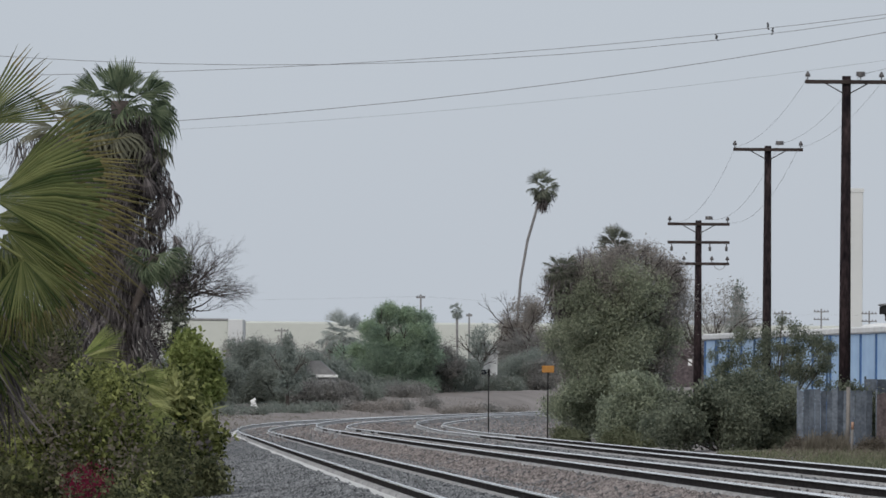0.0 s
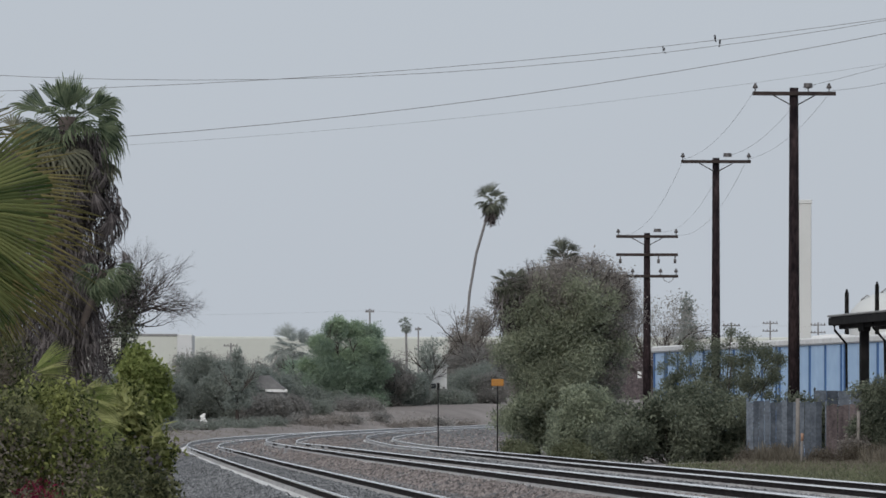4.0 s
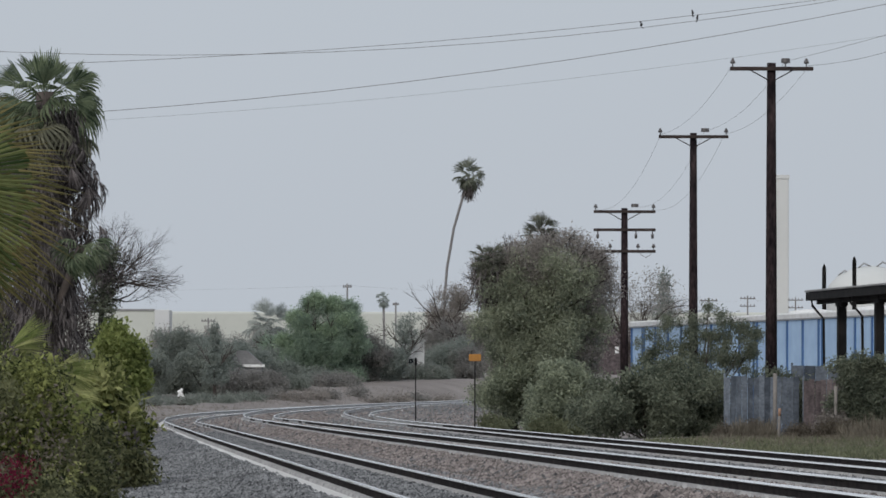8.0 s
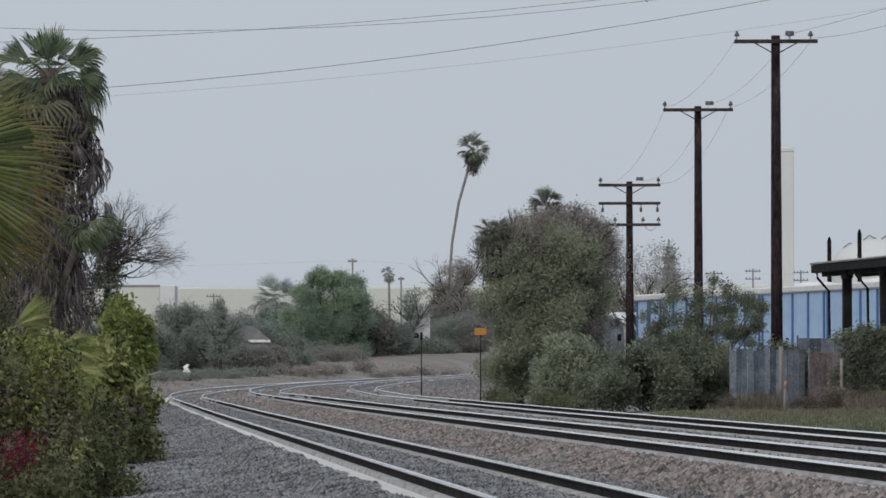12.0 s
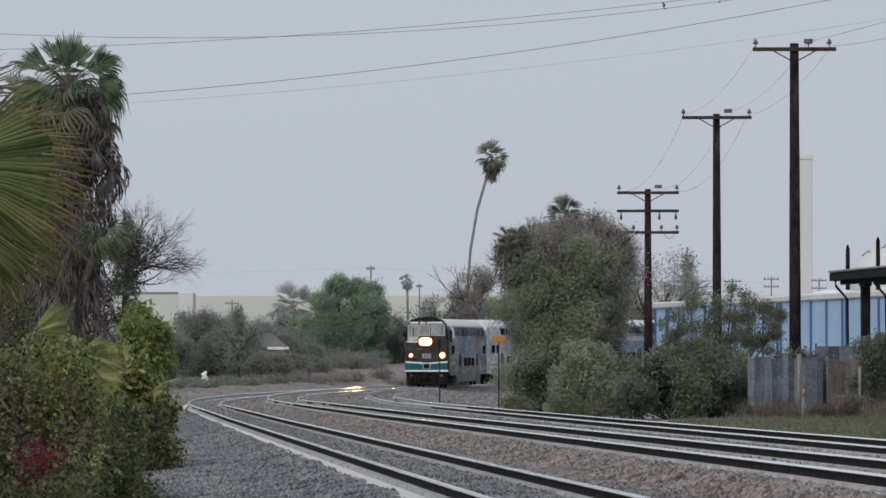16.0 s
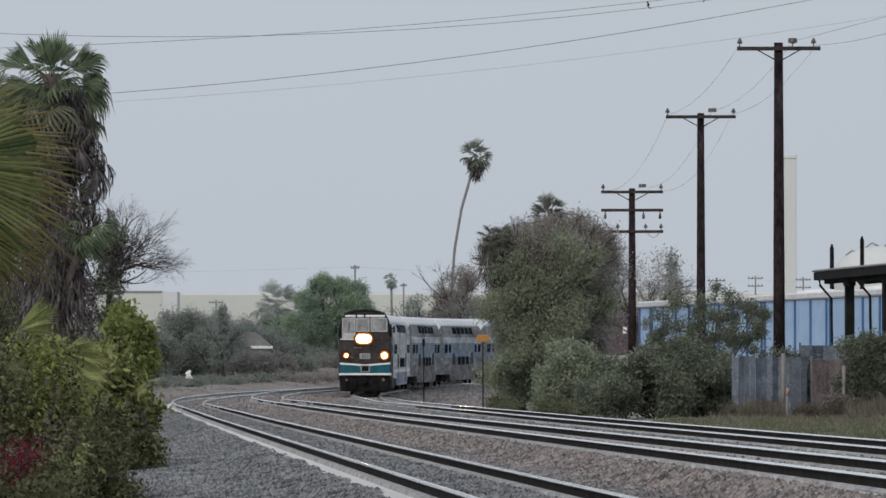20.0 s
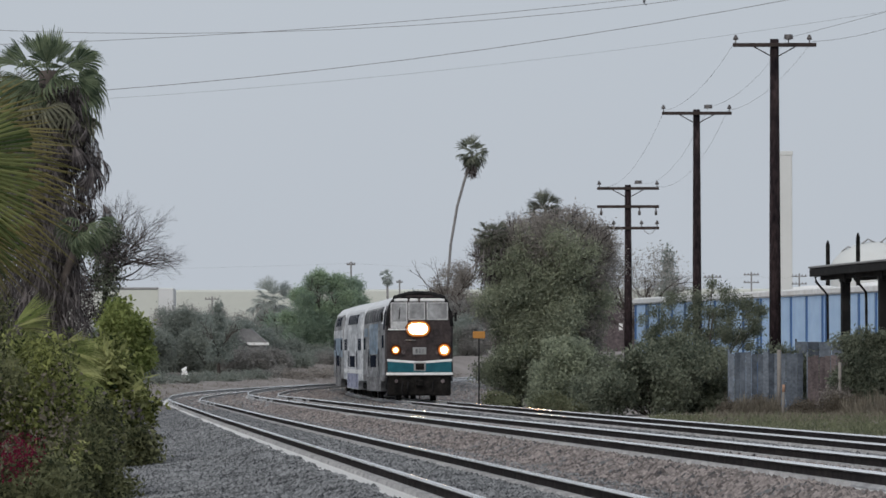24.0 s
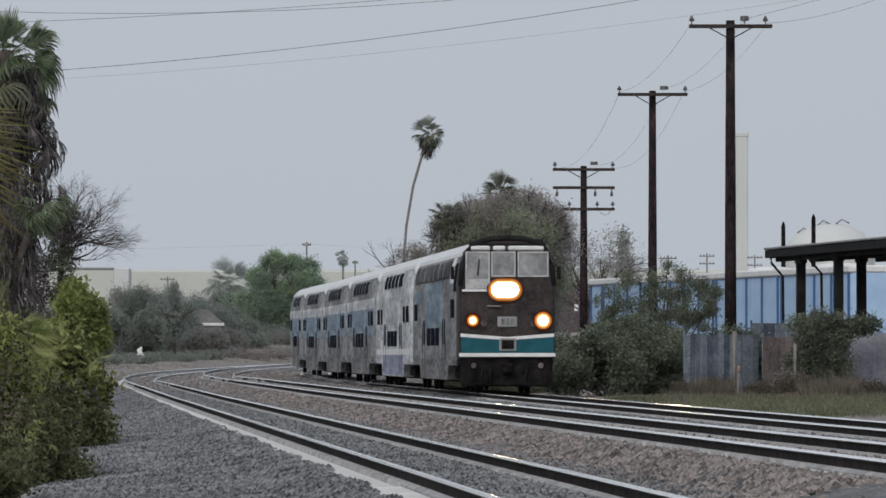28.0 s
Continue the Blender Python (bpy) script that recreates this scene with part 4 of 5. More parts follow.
    part("stem", rod(((0, 0, -0.1), (0, -1.0, 0.7), (0.1, -2.0, 1.4)), (0.05, 0.04, 0.02), 5), "bark", t)

# the big tree and the hedge on the inside of the bend
BROAD = tree("broad_tree", 31, 4.3, 277, -0.6, 8.5, 0.22, (
    ("crown", "olive", blob_cloud(31, 80, 0.0, 0, 4.6, 2.75, 2.6, 2.9, 0.35, 0.8), 8000, 12, 0.18, 0.072),
    ("dry_top", "brown", blob_cloud(32, 52, 0.65, 0, 7.5, 2.6, 2.2, 1.3, 0.25, 0.6), 3000, 11, 0.19, 0.062),
    ("dry_side", "brown", blob_cloud(34, 30, -1.7, 0, 6.6, 1.0, 1.2, 1.35, 0.25, 0.55), 1400, 11, 0.2, 0.06),
    ("upper_leaf_mass", "olive", blob_cloud(36, 20, 0.3, -1.8, 6.6, 2.5, 0.6, 1.5, 0.25, 0.5), 900, 11, 0.2, 0.065),
    ("side_leaf_mass", "brown", blob_cloud(35, 40, 2.4, 0.3, 4.5, 0.7, 1.2, 2.6, 0.25, 0.5) + blob_cloud(37, 14, 2.9, 0.3, 6.9, 0.7, 0.9, 1.1, 0.25, 0.5), 2000, 11, 0.19, 0.062),
    ("lower_leaf_mass", "low_green", blob_cloud(33, 34, -0.1, -0.4, 1.9, 2.3, 2.0, 1.6, 0.4, 0.75), 4000, 12, 0.17, 0.075)), "broad olive-green tree turning brown at the top", depth=4)
bm = bmesh.new()
rr = random.Random(36)
for k in range(34):
    a = radians(-100 + 200 * (k + rr.random()) / 34)
    p = Vector((0.3 + 2.2 * math.sin(a), rr.uniform(-1.2, 1.2), 6.6 + 1.3 * max(-0.4, math.cos(a))))
    branches(bm, rr, p, Vector((math.sin(a) * 0.8, rr.uniform(-0.3, 0.3), 0.35 + 0.7 * max(0.0, math.cos(a)))).normalized(), rr.uniform(0.4, 0.62), 0.026, 3, 0.5, 0.1)
part("branch_work", bm, "twig", BROAD, "bare brown twigs standing out of the crown")
shrub("hedge", 41, 7.6, 224, -0.5, blob_cloud(41, 44, 0.95, 0, 1.3, 1.9, 3.5, 1.4, 0.3, 0.62) + blob_cloud(49, 26, -1.5, 0, 1.05, 1.25, 3.0, 1.0, 0.3, 0.5) + blob_cloud(50, 18, -0.3, 0, 1.3, 0.65, 2.0, 1.2, 0.3, 0.5) + blob_cloud(47, 12, 2.3, 0.5, 0.6, 0.7, 1.0, 0.5, 0.3, 0.55), "hedge", 5600, 9, 0.12, 0.082, "dense dark green overgrown hedge beside the track", "hedge")
shrub("tall_shrub", 48, 2.95, 281, -0.6, blob_cloud(48, 40, 0, 0, 2.9, 0.75, 1.0, 3.0, 0.25, 0.55), "brown", 2300, 10, 0.18, 0.06, "brownish leafy shrub below a fan palm")
shrub("hedge", 46, 4.95, 246, -0.55, blob_cloud(46, 30, 0, 0, 1.7, 1.0, 2.0, 1.7, 0.3, 0.55), "low_green", 2700, 9, 0.13, 0.084, "dull green overgrown hedge below the big tree", "hedge")
shrub("low_shrub", 42, 4.9, 250, -0.55, blob_cloud(42, 18, 0, 0, 1.1, 1.6, 2.0, 1.1, 0.4, 0.7), "low_green", 2200, 9, 0.13, 0.084, "dull green shrub below the big tree")
shrub("sapling", 43, 10.3, 246, -0.5, blob_cloud(43, 170, 0.1, 0, 3.2, 2.6, 0.8, 1.95, 0.05, 0.17), "hedge", 4300, 8, 0.12, 0.052, "thin leafy saplings in front of the blue panels", "sapling", stems=14)
shrub("low_weeds", 44, 2.4, 262, -0.6, blob_cloud(44, 10, 0, 0, 0.3, 0.6, 1.0, 0.25, 0.25, 0.4), "grass", 500, 10, 0.12, 0.07, "fresh green weeds at the edge of the ballast", "weeds")
shrub("low_weeds", 45, 4.7, 243, -0.6, blob_cloud(45, 10, 0, 0, 0.3, 0.9, 1.0, 0.25, 0.25, 0.4), "grass", 600, 10, 0.12, 0.07, "fresh green weeds at the edge of the ballast", "weeds")

# across the bend
lobes = ((-1.9, 5.6, 1.0), (-0.8, 7.2, 0.85), (0.7, 6.6, 0.95), (1.9, 5.5, 0.9), (2.6, 4.0, 0.8), (-2.7, 3.9, 0.9), (0.0, 4.6, 1.2), (-1.2, 2.6, 1.2), (1.5, 2.4, 1.2), (-0.1, 1.3, 1.6), (2.4, 1.5, 1.0), (2.0, 6.7, 0.55), (2.5, 5.3, 0.6))
crown = blob_cloud(51, 80, -0.1, 0, 3.6, 2.7, 2.0, 3.0, 0.4, 0.8) + [b for k, (x, z, q) in enumerate(lobes) for b in blob_cloud(510 + k, 11, x, (k % 3 - 1) * 0.7, z, q, q, q * 0.85, 0.25, 0.55)]
# upper sides of the lobes get lighter leaves, top light put into colour
light = [b for k, (x, z, q) in enumerate(lobes[:7]) for b in blob_cloud(530 + k, 7, x - 0.15, (k % 3 - 1) * 0.7 - 0.3, z + q * 0.45, q * 0.8, q * 0.7, q * 0.5, 0.2, 0.45)]
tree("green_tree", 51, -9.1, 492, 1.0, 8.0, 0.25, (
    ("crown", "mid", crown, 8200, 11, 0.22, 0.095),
    ("upper_leaf_mass", "mid_lit", light, 2000, 11, 0.2, 0.095)), "full rounded green tree beyond the bend")
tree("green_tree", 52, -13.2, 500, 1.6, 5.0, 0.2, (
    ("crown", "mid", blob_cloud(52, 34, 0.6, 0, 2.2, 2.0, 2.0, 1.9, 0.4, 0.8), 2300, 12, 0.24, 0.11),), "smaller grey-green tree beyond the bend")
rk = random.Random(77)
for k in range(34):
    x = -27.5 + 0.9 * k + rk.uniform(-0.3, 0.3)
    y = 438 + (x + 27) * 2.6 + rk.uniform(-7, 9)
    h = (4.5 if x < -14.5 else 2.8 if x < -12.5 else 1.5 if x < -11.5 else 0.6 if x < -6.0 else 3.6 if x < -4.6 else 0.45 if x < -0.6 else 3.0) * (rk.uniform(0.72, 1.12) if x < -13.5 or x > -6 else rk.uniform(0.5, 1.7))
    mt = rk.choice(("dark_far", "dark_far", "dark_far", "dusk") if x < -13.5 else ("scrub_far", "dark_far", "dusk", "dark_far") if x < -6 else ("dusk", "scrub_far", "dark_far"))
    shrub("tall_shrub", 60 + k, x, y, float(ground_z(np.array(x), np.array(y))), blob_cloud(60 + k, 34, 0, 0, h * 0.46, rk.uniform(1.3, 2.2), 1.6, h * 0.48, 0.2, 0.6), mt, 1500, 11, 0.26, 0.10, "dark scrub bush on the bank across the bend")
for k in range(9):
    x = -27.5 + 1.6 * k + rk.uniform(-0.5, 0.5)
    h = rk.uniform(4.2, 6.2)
    shrub("hazy_tree", 120 + k, x, 600 + rk.uniform(-8, 8), 2.1, blob_cloud(120 + k, 22, 0, 0, h * 0.6, 1.2, 1.2, h * 0.4, 0.25, 0.6), rk.choice(("hazy_brown", "hazy", "hazy_brown")), 420, 9, 0.3, 0.12, "thin pale tree before the warehouse, haze painted into its leaves", "tree")
tree("conifer", 74, -16.2, 446, 0.6, 4.5, 0.12, (
    ("crown", "dusk", [(0.0, 0.0, 5.4 - 0.55 * k, 0.12 + 0.14 * k, 0.12 + 0.14 * k, 0.3) for k in range(8)], 420, 9, 0.13, 0.12),), "small dark conifer on the bank across the bend")
for x, y in ((-14.9, 452), (-13.5, 453), (-12.4, 455)):
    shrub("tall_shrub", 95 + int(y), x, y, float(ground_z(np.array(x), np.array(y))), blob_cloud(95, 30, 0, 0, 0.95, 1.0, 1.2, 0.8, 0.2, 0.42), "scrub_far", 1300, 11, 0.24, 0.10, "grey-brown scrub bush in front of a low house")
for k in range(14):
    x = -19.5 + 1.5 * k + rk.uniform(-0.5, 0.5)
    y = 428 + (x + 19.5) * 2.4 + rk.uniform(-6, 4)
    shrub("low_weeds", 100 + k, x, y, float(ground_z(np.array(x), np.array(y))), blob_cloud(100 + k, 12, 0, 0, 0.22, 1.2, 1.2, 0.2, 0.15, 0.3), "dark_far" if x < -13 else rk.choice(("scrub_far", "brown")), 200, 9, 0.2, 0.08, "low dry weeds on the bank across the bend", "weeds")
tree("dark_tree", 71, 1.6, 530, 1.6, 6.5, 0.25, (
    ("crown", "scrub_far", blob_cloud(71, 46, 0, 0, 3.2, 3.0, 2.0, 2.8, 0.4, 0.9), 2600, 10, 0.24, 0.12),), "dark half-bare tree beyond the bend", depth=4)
tree("bare_tree", 75, -2.6, 504, 1.6, 5.5, 0.16, (
    ("crown", "dusk", blob_cloud(75, 24, 0.2, 0, 4.6, 1.3, 1.0, 1.3, 0.3, 0.6), 150, 9, 0.22, 0.12),), "half-bare tree in front of the white house", depth=4)
tree("bare_tree", 76, 0.4, 560, 1.6, 10.5, 0.2, (
    ("crown", "brown", blob_cloud(76, 56, 0.6, 0, 5.2, 2.2, 1.4, 4.0, 0.35, 0.8), 4200, 9, 0.30, 0.10),), "half-bare tree below the slender palm", depth=3)
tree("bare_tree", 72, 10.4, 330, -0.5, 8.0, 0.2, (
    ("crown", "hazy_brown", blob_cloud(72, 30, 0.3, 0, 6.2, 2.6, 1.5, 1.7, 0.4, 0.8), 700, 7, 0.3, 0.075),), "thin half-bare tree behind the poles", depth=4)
tree("conifer", 73, 15.7, 430, -0.4, 7.0, 0.2, (
    ("crown", "dusk", [(0.0, 0.0, 9.6 - 0.75 * k, 0.15 + 0.13 * k, 0.15 + 0.13 * k, 0.45) for k in range(9)], 420, 9, 0.2, 0.16),), "slim pale conifer behind the blue panels")

# dry grass along the right
def blades(seed, n, x0, x1, y0, y1, h, mt, name, label):
    r = np.random.RandomState(seed)
    x, y = r.uniform(x0, x1, n), r.uniform(y0, y1, n)
    z = ground_z(x, y)
    p = np.stack([x, y, z], 1)
    a = r.uniform(0, 6.28, n)
    s = np.stack([np.cos(a), np.sin(a), 0 * a], 1) * 0.02
    h = h * (0.25 + 0.75 * np.clip(0.5 + 0.5 * wave(x, y, 0.9, seed + 50), 0, 1.2))
    t = p + np.stack([r.normal(size=n) * 0.12, r.normal(size=n) * 0.12, h * r.uniform(0.3, 1.3, n)], 1)
    return tagged(put(name, faces(name, np.stack([p - s, p + s, t + s * 0.3, t - s * 0.3], 1), 4), mt), label, "grass", kind="stuff")


blades(1, 6000, 9.0, 18, 200, 214, 0.22, "straw", "dry_grass", "dry straw-coloured grass in front of the fence")
blades(2, 42000, 7.0, 21, 150, 212, 0.16, "grass", "short_grass", "short green grass beside the track")
blades(7, 6000, 8.0, 20, 180, 211, 0.20, "straw", "dry_grass", "scruffy dry grass mixed with the green")
blades(3, 2500, 10.0, 11.6, 211, 214, 0.6, "straw", "dry_grass", "tall dry grass tuft at the fence")
blades(4, 2500, 13.6, 15.6, 206, 211, 0.7, "straw", "dry_grass", "tall dry grass at the board fence")
blades(5, 9000, -22, -6, 330, 420, 0.14, "straw", "dry_grass", "dry grass on the bank across the bend")
blades(6, 6000, -14, 4, 420, 480, 0.25, "brown", "dry_weeds", "brown weeds on the bank across the bend")

# ---- poles and wires ----
def insulator(parent, x, z, h=0.3, r=0.1, m=None):
    bm = bmesh.new()
    tube(bm, ((x, 0, z), (x, 0, z + h * 0.35), (x, 0, z + h * 0.4), (x, 0, z + h * 0.7), (x, 0, z + h * 0.75), (x, 0, z + h)), (0.02, 0.02, r, r * 0.8, r * 0.6, r * 0.35), 8)
    return part("insulator", bm, "ceramic", parent)


def crossarm(parent, z, half, pins, drops=(), braces=True):
    arm = part("crossarm", block(-half, half, -0.26, -0.15, z - 0.07, z + 0.07, 0.012), "arm", parent)
    for x in pins:
        insulator(arm, x, z + 0.07).location.y = -0.2
    for x in drops:
        part("insulator", rod(((x, -0.2, z - 0.06), (x, -0.2, z - 0.2), (x, -0.2, z - 0.22), (x, -0.2, z - 0.42)), (0.03, 0.03, 0.07, 0.06), 8), "ceramic", arm)
    if braces:
        for s in (-1, 1):
            part("brace", rod(((s * 0.75, -0.17, z - 0.06), (s * 0.1, -0.17, z - 0.42)), 0.022, 5), "arm", arm)
    return arm


def utility_pole(x, y, top, radius, arms, label):
    t = thing("utility_pole", x, y, -0.5, label, "utility pole", "utility poles")
    h = top + 0.5
    part("pole", rod(((0, 0, -0.3), (0, 0, h * 0.5), (0, 0, h)), (radius * 1.15, radius, radius * 0.8), 12), "wood", t)
    for z, half, pins, drops, br in arms:
        crossarm(t, z + 0.5, half, pins, drops, br)
    return t


A = utility_pole(11.95, 222, 13.05, 0.20, ((12.83, 1.5, (-1.4, 0.5, 1.25), (), True),), "tall brown wooden pole with one crossarm")
part("insulator", disc(0.17, 0.16, 12, pose(0.5, -0.2, 13.62)), "ceramic", A, "large dark line fitting")
B = utility_pole(11.08, 269, 12.5, 0.19, ((12.33, 1.52, (-1.45, 1.42), (), True),), "brown wooden pole with one crossarm")
part("insulator", disc(0.19, 0.16, 12, pose(0.5, -0.2, 13.12)), "ceramic", B, "large dark line fitting")
C = utility_pole(8.98, 299, 10.12, 0.19, ((9.94, 1.5, (-1.4, 1.4), (), True), (9.06, 1.5, (), (-1.3, 0.55, 1.35), False), (8.02, 1.5, (-0.7, 0.65, 1.4), (), False)), "brown wooden pole with three crossarms")
part("insulator", disc(0.19, 0.16, 12, pose(0.5, -0.2, 10.74)), "ceramic", C, "large dark line fitting")
part("jumper", rod([(0.65 + 0.75 * f, -0.2, 8.62 - 1.6 * f * (1 - f)) for f in (0, 0.25, 0.5, 0.75, 1)], 0.015, 4), "wire", C)


def cable(name, p, q, sag, radius=0.014, label="thin weathered overhead wire"):
    p, q = Vector(p), Vector(q)
    pts = [p.lerp(q, f / 14) - Vector((0, 0, 4 * sag * f / 14 * (1 - f / 14))) for f in range(15)]
    return tagged(part(name, rod(pts, radius, 4), "wire"), label, "cable", "overhead wires")


for dx, dz in ((-1.42, 0.1), (0.5, 0.25), (1.35, 0.1)):
    cable("overhead_wire", (11.95 + dx, 222, 12.85 + dz), (11.08 + dx, 269, 12.35 + dz), 0.5, 0.006)
    cable("overhead_wire", (11.08 + dx, 269, 12.35 + dz), (8.98 + dx, 299, 9.95 + dz), 1.0, 0.006)
cable("overhead_wire", (12.45, 222, 13.1), (24.0, 190, 15.5), 0.2, 0.007)
cable("overhead_wire", (13.3, 222, 12.95), (20.0, 190, 15.0), 0.8, 0.007)
# lines that cross the tracks high up, and the poles that carry them
cable("crossing_wire", (-24.37, 255, 15.60), (21.85, 255, 18.41), 1.60, 0.011, "overhead wire crossing high above the tracks")
cable("crossing_wire", (-24.27, 254, 14.48), (21.76, 254, 18.25), 0.82, 0.011, "overhead wire crossing high above the tracks")
cable("crossing_wire", (-24.08, 252, 12.07), (21.59, 252, 17.77), 1.05, 0.013, "overhead wire crossing high above the tracks")
cable("crossing_wire", (-24.65, 258, 12.04), (22.10, 258, 16.70), 0.80, 0.005, "overhead wire crossing high above the tracks")

for x, top, zs in ((-24.4, 16.0, (15.56, 14.44, 12.02)), (21.85, 18.8, (18.37, 18.20, 17.73, 16.66))):
    t = thing("utility_pole", x, 255, -0.6, "tall wooden pole carrying the crossing wires", "utility pole", "utility poles")
    part("pole", rod(((0, 0, -0.3), (0, 0, top * 0.5), (0, 0, top + 0.6)), (0.24, 0.2, 0.16), 12), "wood", t)
    for z in zs:
        part("crossarm", block(-0.32, 0.3, -3.2, 3.2, z + 0.52, z + 0.64, 0.012), "arm", t)


def bird(x, y, z, turn):
    t = thing("bird", x, y, z, "small dark bird perched on a wire", "bird", "birds on the wire", turn=turn)
    bm = bmesh.new()
    bmesh.ops.create_icosphere(bm, subdivisions=2, radius=0.062, matrix=pose(0, 0, 0.08, 25) @ Matrix.Diagonal((0.75, 0.85, 1.35, 1)))
    part("body", bm, "feather", t)
    bm = bmesh.new()
    bmesh.ops.create_icosphere(bm, subdivisions=2, radius=0.042, matrix=pose(0, 0.04, 0.185))
    part("head", bm, "feather", t)
    part("tail", block(-0.025, 0.025, -0.15, -0.05, -0.08, -0.05, 0, pose(0, 0, 0.06, 30)), "feather", t)


bird(8.35, 255, 16.31, 60)
bird(10.43, 254, 16.73, 20)
bird(10.66, 255, 16.59, 200)

# ---- posts by the track ----
t = thing("track_sign", 1.53, 262, -0.6, "orange-yellow square track sign on a dark post", "sign")
part("post", rod(((0, 0, -0.2), (0, 0, 3.4)), 0.028, 8), "dark", t)
part("panel", block(-0.26, 0.26, -0.10, -0.06, 3.10, 3.40, 0.015), "orange", t, "orange-yellow sign panel")
t = thing("marker_post", -1.22, 325, -0.6, "thin dark marker post beside the track", "post")
part("post", rod(((0, 0, -0.2), (0, 0, 3.6)), 0.03, 8), "dark", t)
part("plate", block(-0.07, 0.07, -0.08, -0.05, 3.2, 3.6, 0.02), "dark", t)
t = thing("survey_stake", 11.44, 208, -0.45, "leaning white stake with an orange band", "stake")
part("stake", rod(((0, 0, -0.1), (0.03, 0, 0.85)), 0.045, 6), "old_wood", t)
part("band", rod(((0.03, 0, 0.85), (0.04, 0, 1.1)), 0.05, 6), "faded_orange", t, "faded orange painted band")

# ---- blue panels, fence and canopy ----
def blue_unit(x, y, turn, label, vent, ribs=5):
    t = thing("blue_container", x, y, -0.4, label, "container", "blue containers", turn=turn)
    x0 = 2.8 * (5 - ribs)
    part("body", block(x0 + 0.05, 11.7, 0, 2.6, 0.1, 4.62, 0.03), "blue", t)
    for k in range(5 - ribs, 5):
        part("rib", block(0.16 + 2.8 * k, 0.36 + 2.8 * k, -0.06, 0.02, 0.1, 4.6, 0.01), "deep_blue", t)
    part("top_rail", block(x0, 11.75, -0.12, 2.7, 4.62, 4.92, 0.06), "white", t, "white top edge")
    if vent:
        part("roof_dome", rod(((5.0, 1.3, 4.8), (5.0, 1.3, 5.02), (5.0, 1.3, 5.1)), (1.2, 1.0, 0.4), 16), "white", t, "low white roof vent")
    part("bottom_rail", block(x0, 11.75, -0.1, 2.65, 0.0, 0.12, 0.02), "deep_blue", t)


blue_unit(7.57, 298.75, -79.9, "short light-blue steel unit at the end of the row", False, 2)
for k in range(1, 5):
    blue_unit(7.4 + 2.07 * k, 299.7 - 11.6 * k, -79.9, "tall light-blue steel unit with dark blue ribs", k >= 3)

# grey slatted fence
def fence_run(x0, x1, y, top, material, label, gap=0.2, w=0.19):
    t = thing("fence", x0, y, -0.5, label, "fence")
    n = int((x1 - x0) / gap)
    r = random.Random(int(x0 * 10))
    for k in range(n):
        h = top + r.uniform(-0.05, 0.03)
        part("slat", block(k * gap, k * gap + w, -0.012, 0.012, 0.05, h, 0, pose(0, 0, 0, 0, r.uniform(-0.3, 0.3))), material, t)
    for k in range(int((x1 - x0) / 1.4) + 1):
        part("post", rod(((k * 1.4, 0.06, -0.2), (k * 1.4, 0.06, top + 0.12)), 0.035, 8), "fence", t)
    for z in (0.3, top - 0.2):
        part("rail", block(0, x1 - x0, 0.02, 0.06, z - 0.03, z + 0.03), "fence", t)
    return t


fence_run(10.0, 12.65, 216, 2.25, "fence", "grey slatted chain-link fence, weathered", 0.2, 0.193)
fence_run(12.5, 14.6, 218.5, 2.62, "fence", "grey sheet fence behind the boards", 0.42, 0.415)
fence_run(12.7, 14.2, 215, 2.15, "boards", "weathered dark brown board fence")
fence_run(14.25, 15.3, 215.6, 2.2, "boards", "weathered board fence under the vines")
fence_run(15.35, 17.6, 215, 2.3, "lilac", "pale grey-lilac sheet fence, patchy", 0.42, 0.415)
t = thing("fence_post", 11.66, 214.4, -0.5, "pale weathered wooden post at the fence", "post")
part("post", rod(((0, 0, -0.2), (0.02, 0, 2.35)), 0.07, 8), "old_wood", t)
t = thing("fence_post", 13.65, 212.6, -0.5, "grey weathered wooden post at the fence", "post")
part("post", rod(((0, 0, -0.2), (0.02, 0, 1.9)), 0.06, 8), "old_wood", t)
shrub("vine", 81, 14.45, 213, -0.5, blob_cloud(81, 44, 0.15, 0, 1.5, 0.95, 0.5, 1.3, 0.25, 0.45) + blob_cloud(84, 24, 0.6, 0.2, 2.5, 1.5, 0.4, 0.35, 0.15, 0.35), "hedge", 3300, 12, 0.10, 0.065, "dark green vine hanging over the fence", "vine", extra=(("dry_leaf_mass", "brown", blob_cloud(82, 10, -0.7, -0.2, 0.6, 0.6, 0.4, 0.6, 0.2, 0.4), 300, 10, 0.1, 0.06),))
for k, (x, y, w, h) in enumerate(((9.9, 212.6, 0.5, 0.4), (10.9, 213.2, 0.6, 0.5), (12.5, 212.2, 0.6, 0.4), (13.4, 212.2, 0.6, 0.55), (14.3, 211.6, 0.7, 0.6), (15.7, 212.4, 0.8, 0.5), (16.9, 212.6, 0.9, 0.45))):
    shrub("dry_brush", 85 + k, x, y, -0.5, blob_cloud(85 + k, 16, 0, 0, h * 0.5, w, 0.4, h * 0.5, 0.15, 0.3), "dry_brush", 420, 10, 0.12, 0.045, "dry brown brush at the foot of the fence", "shrub")
shrub("vine", 83, 12.2, 217.5, -0.5, blob_cloud(83, 20, 0, 0, 1.6, 1.0, 0.5, 1.0, 0.2, 0.4), "hedge", 700, 10, 0.10, 0.065, "dark green creeper behind the fence", "vine")


def canopy():
    """A long roof on posts that runs towards the tracks' near end: its own x runs along it."""
    t = thing("platform_canopy", 13.85, 232, -0.5, "dark flat-roofed canopy on steel posts", "canopy", turn=-83.5)
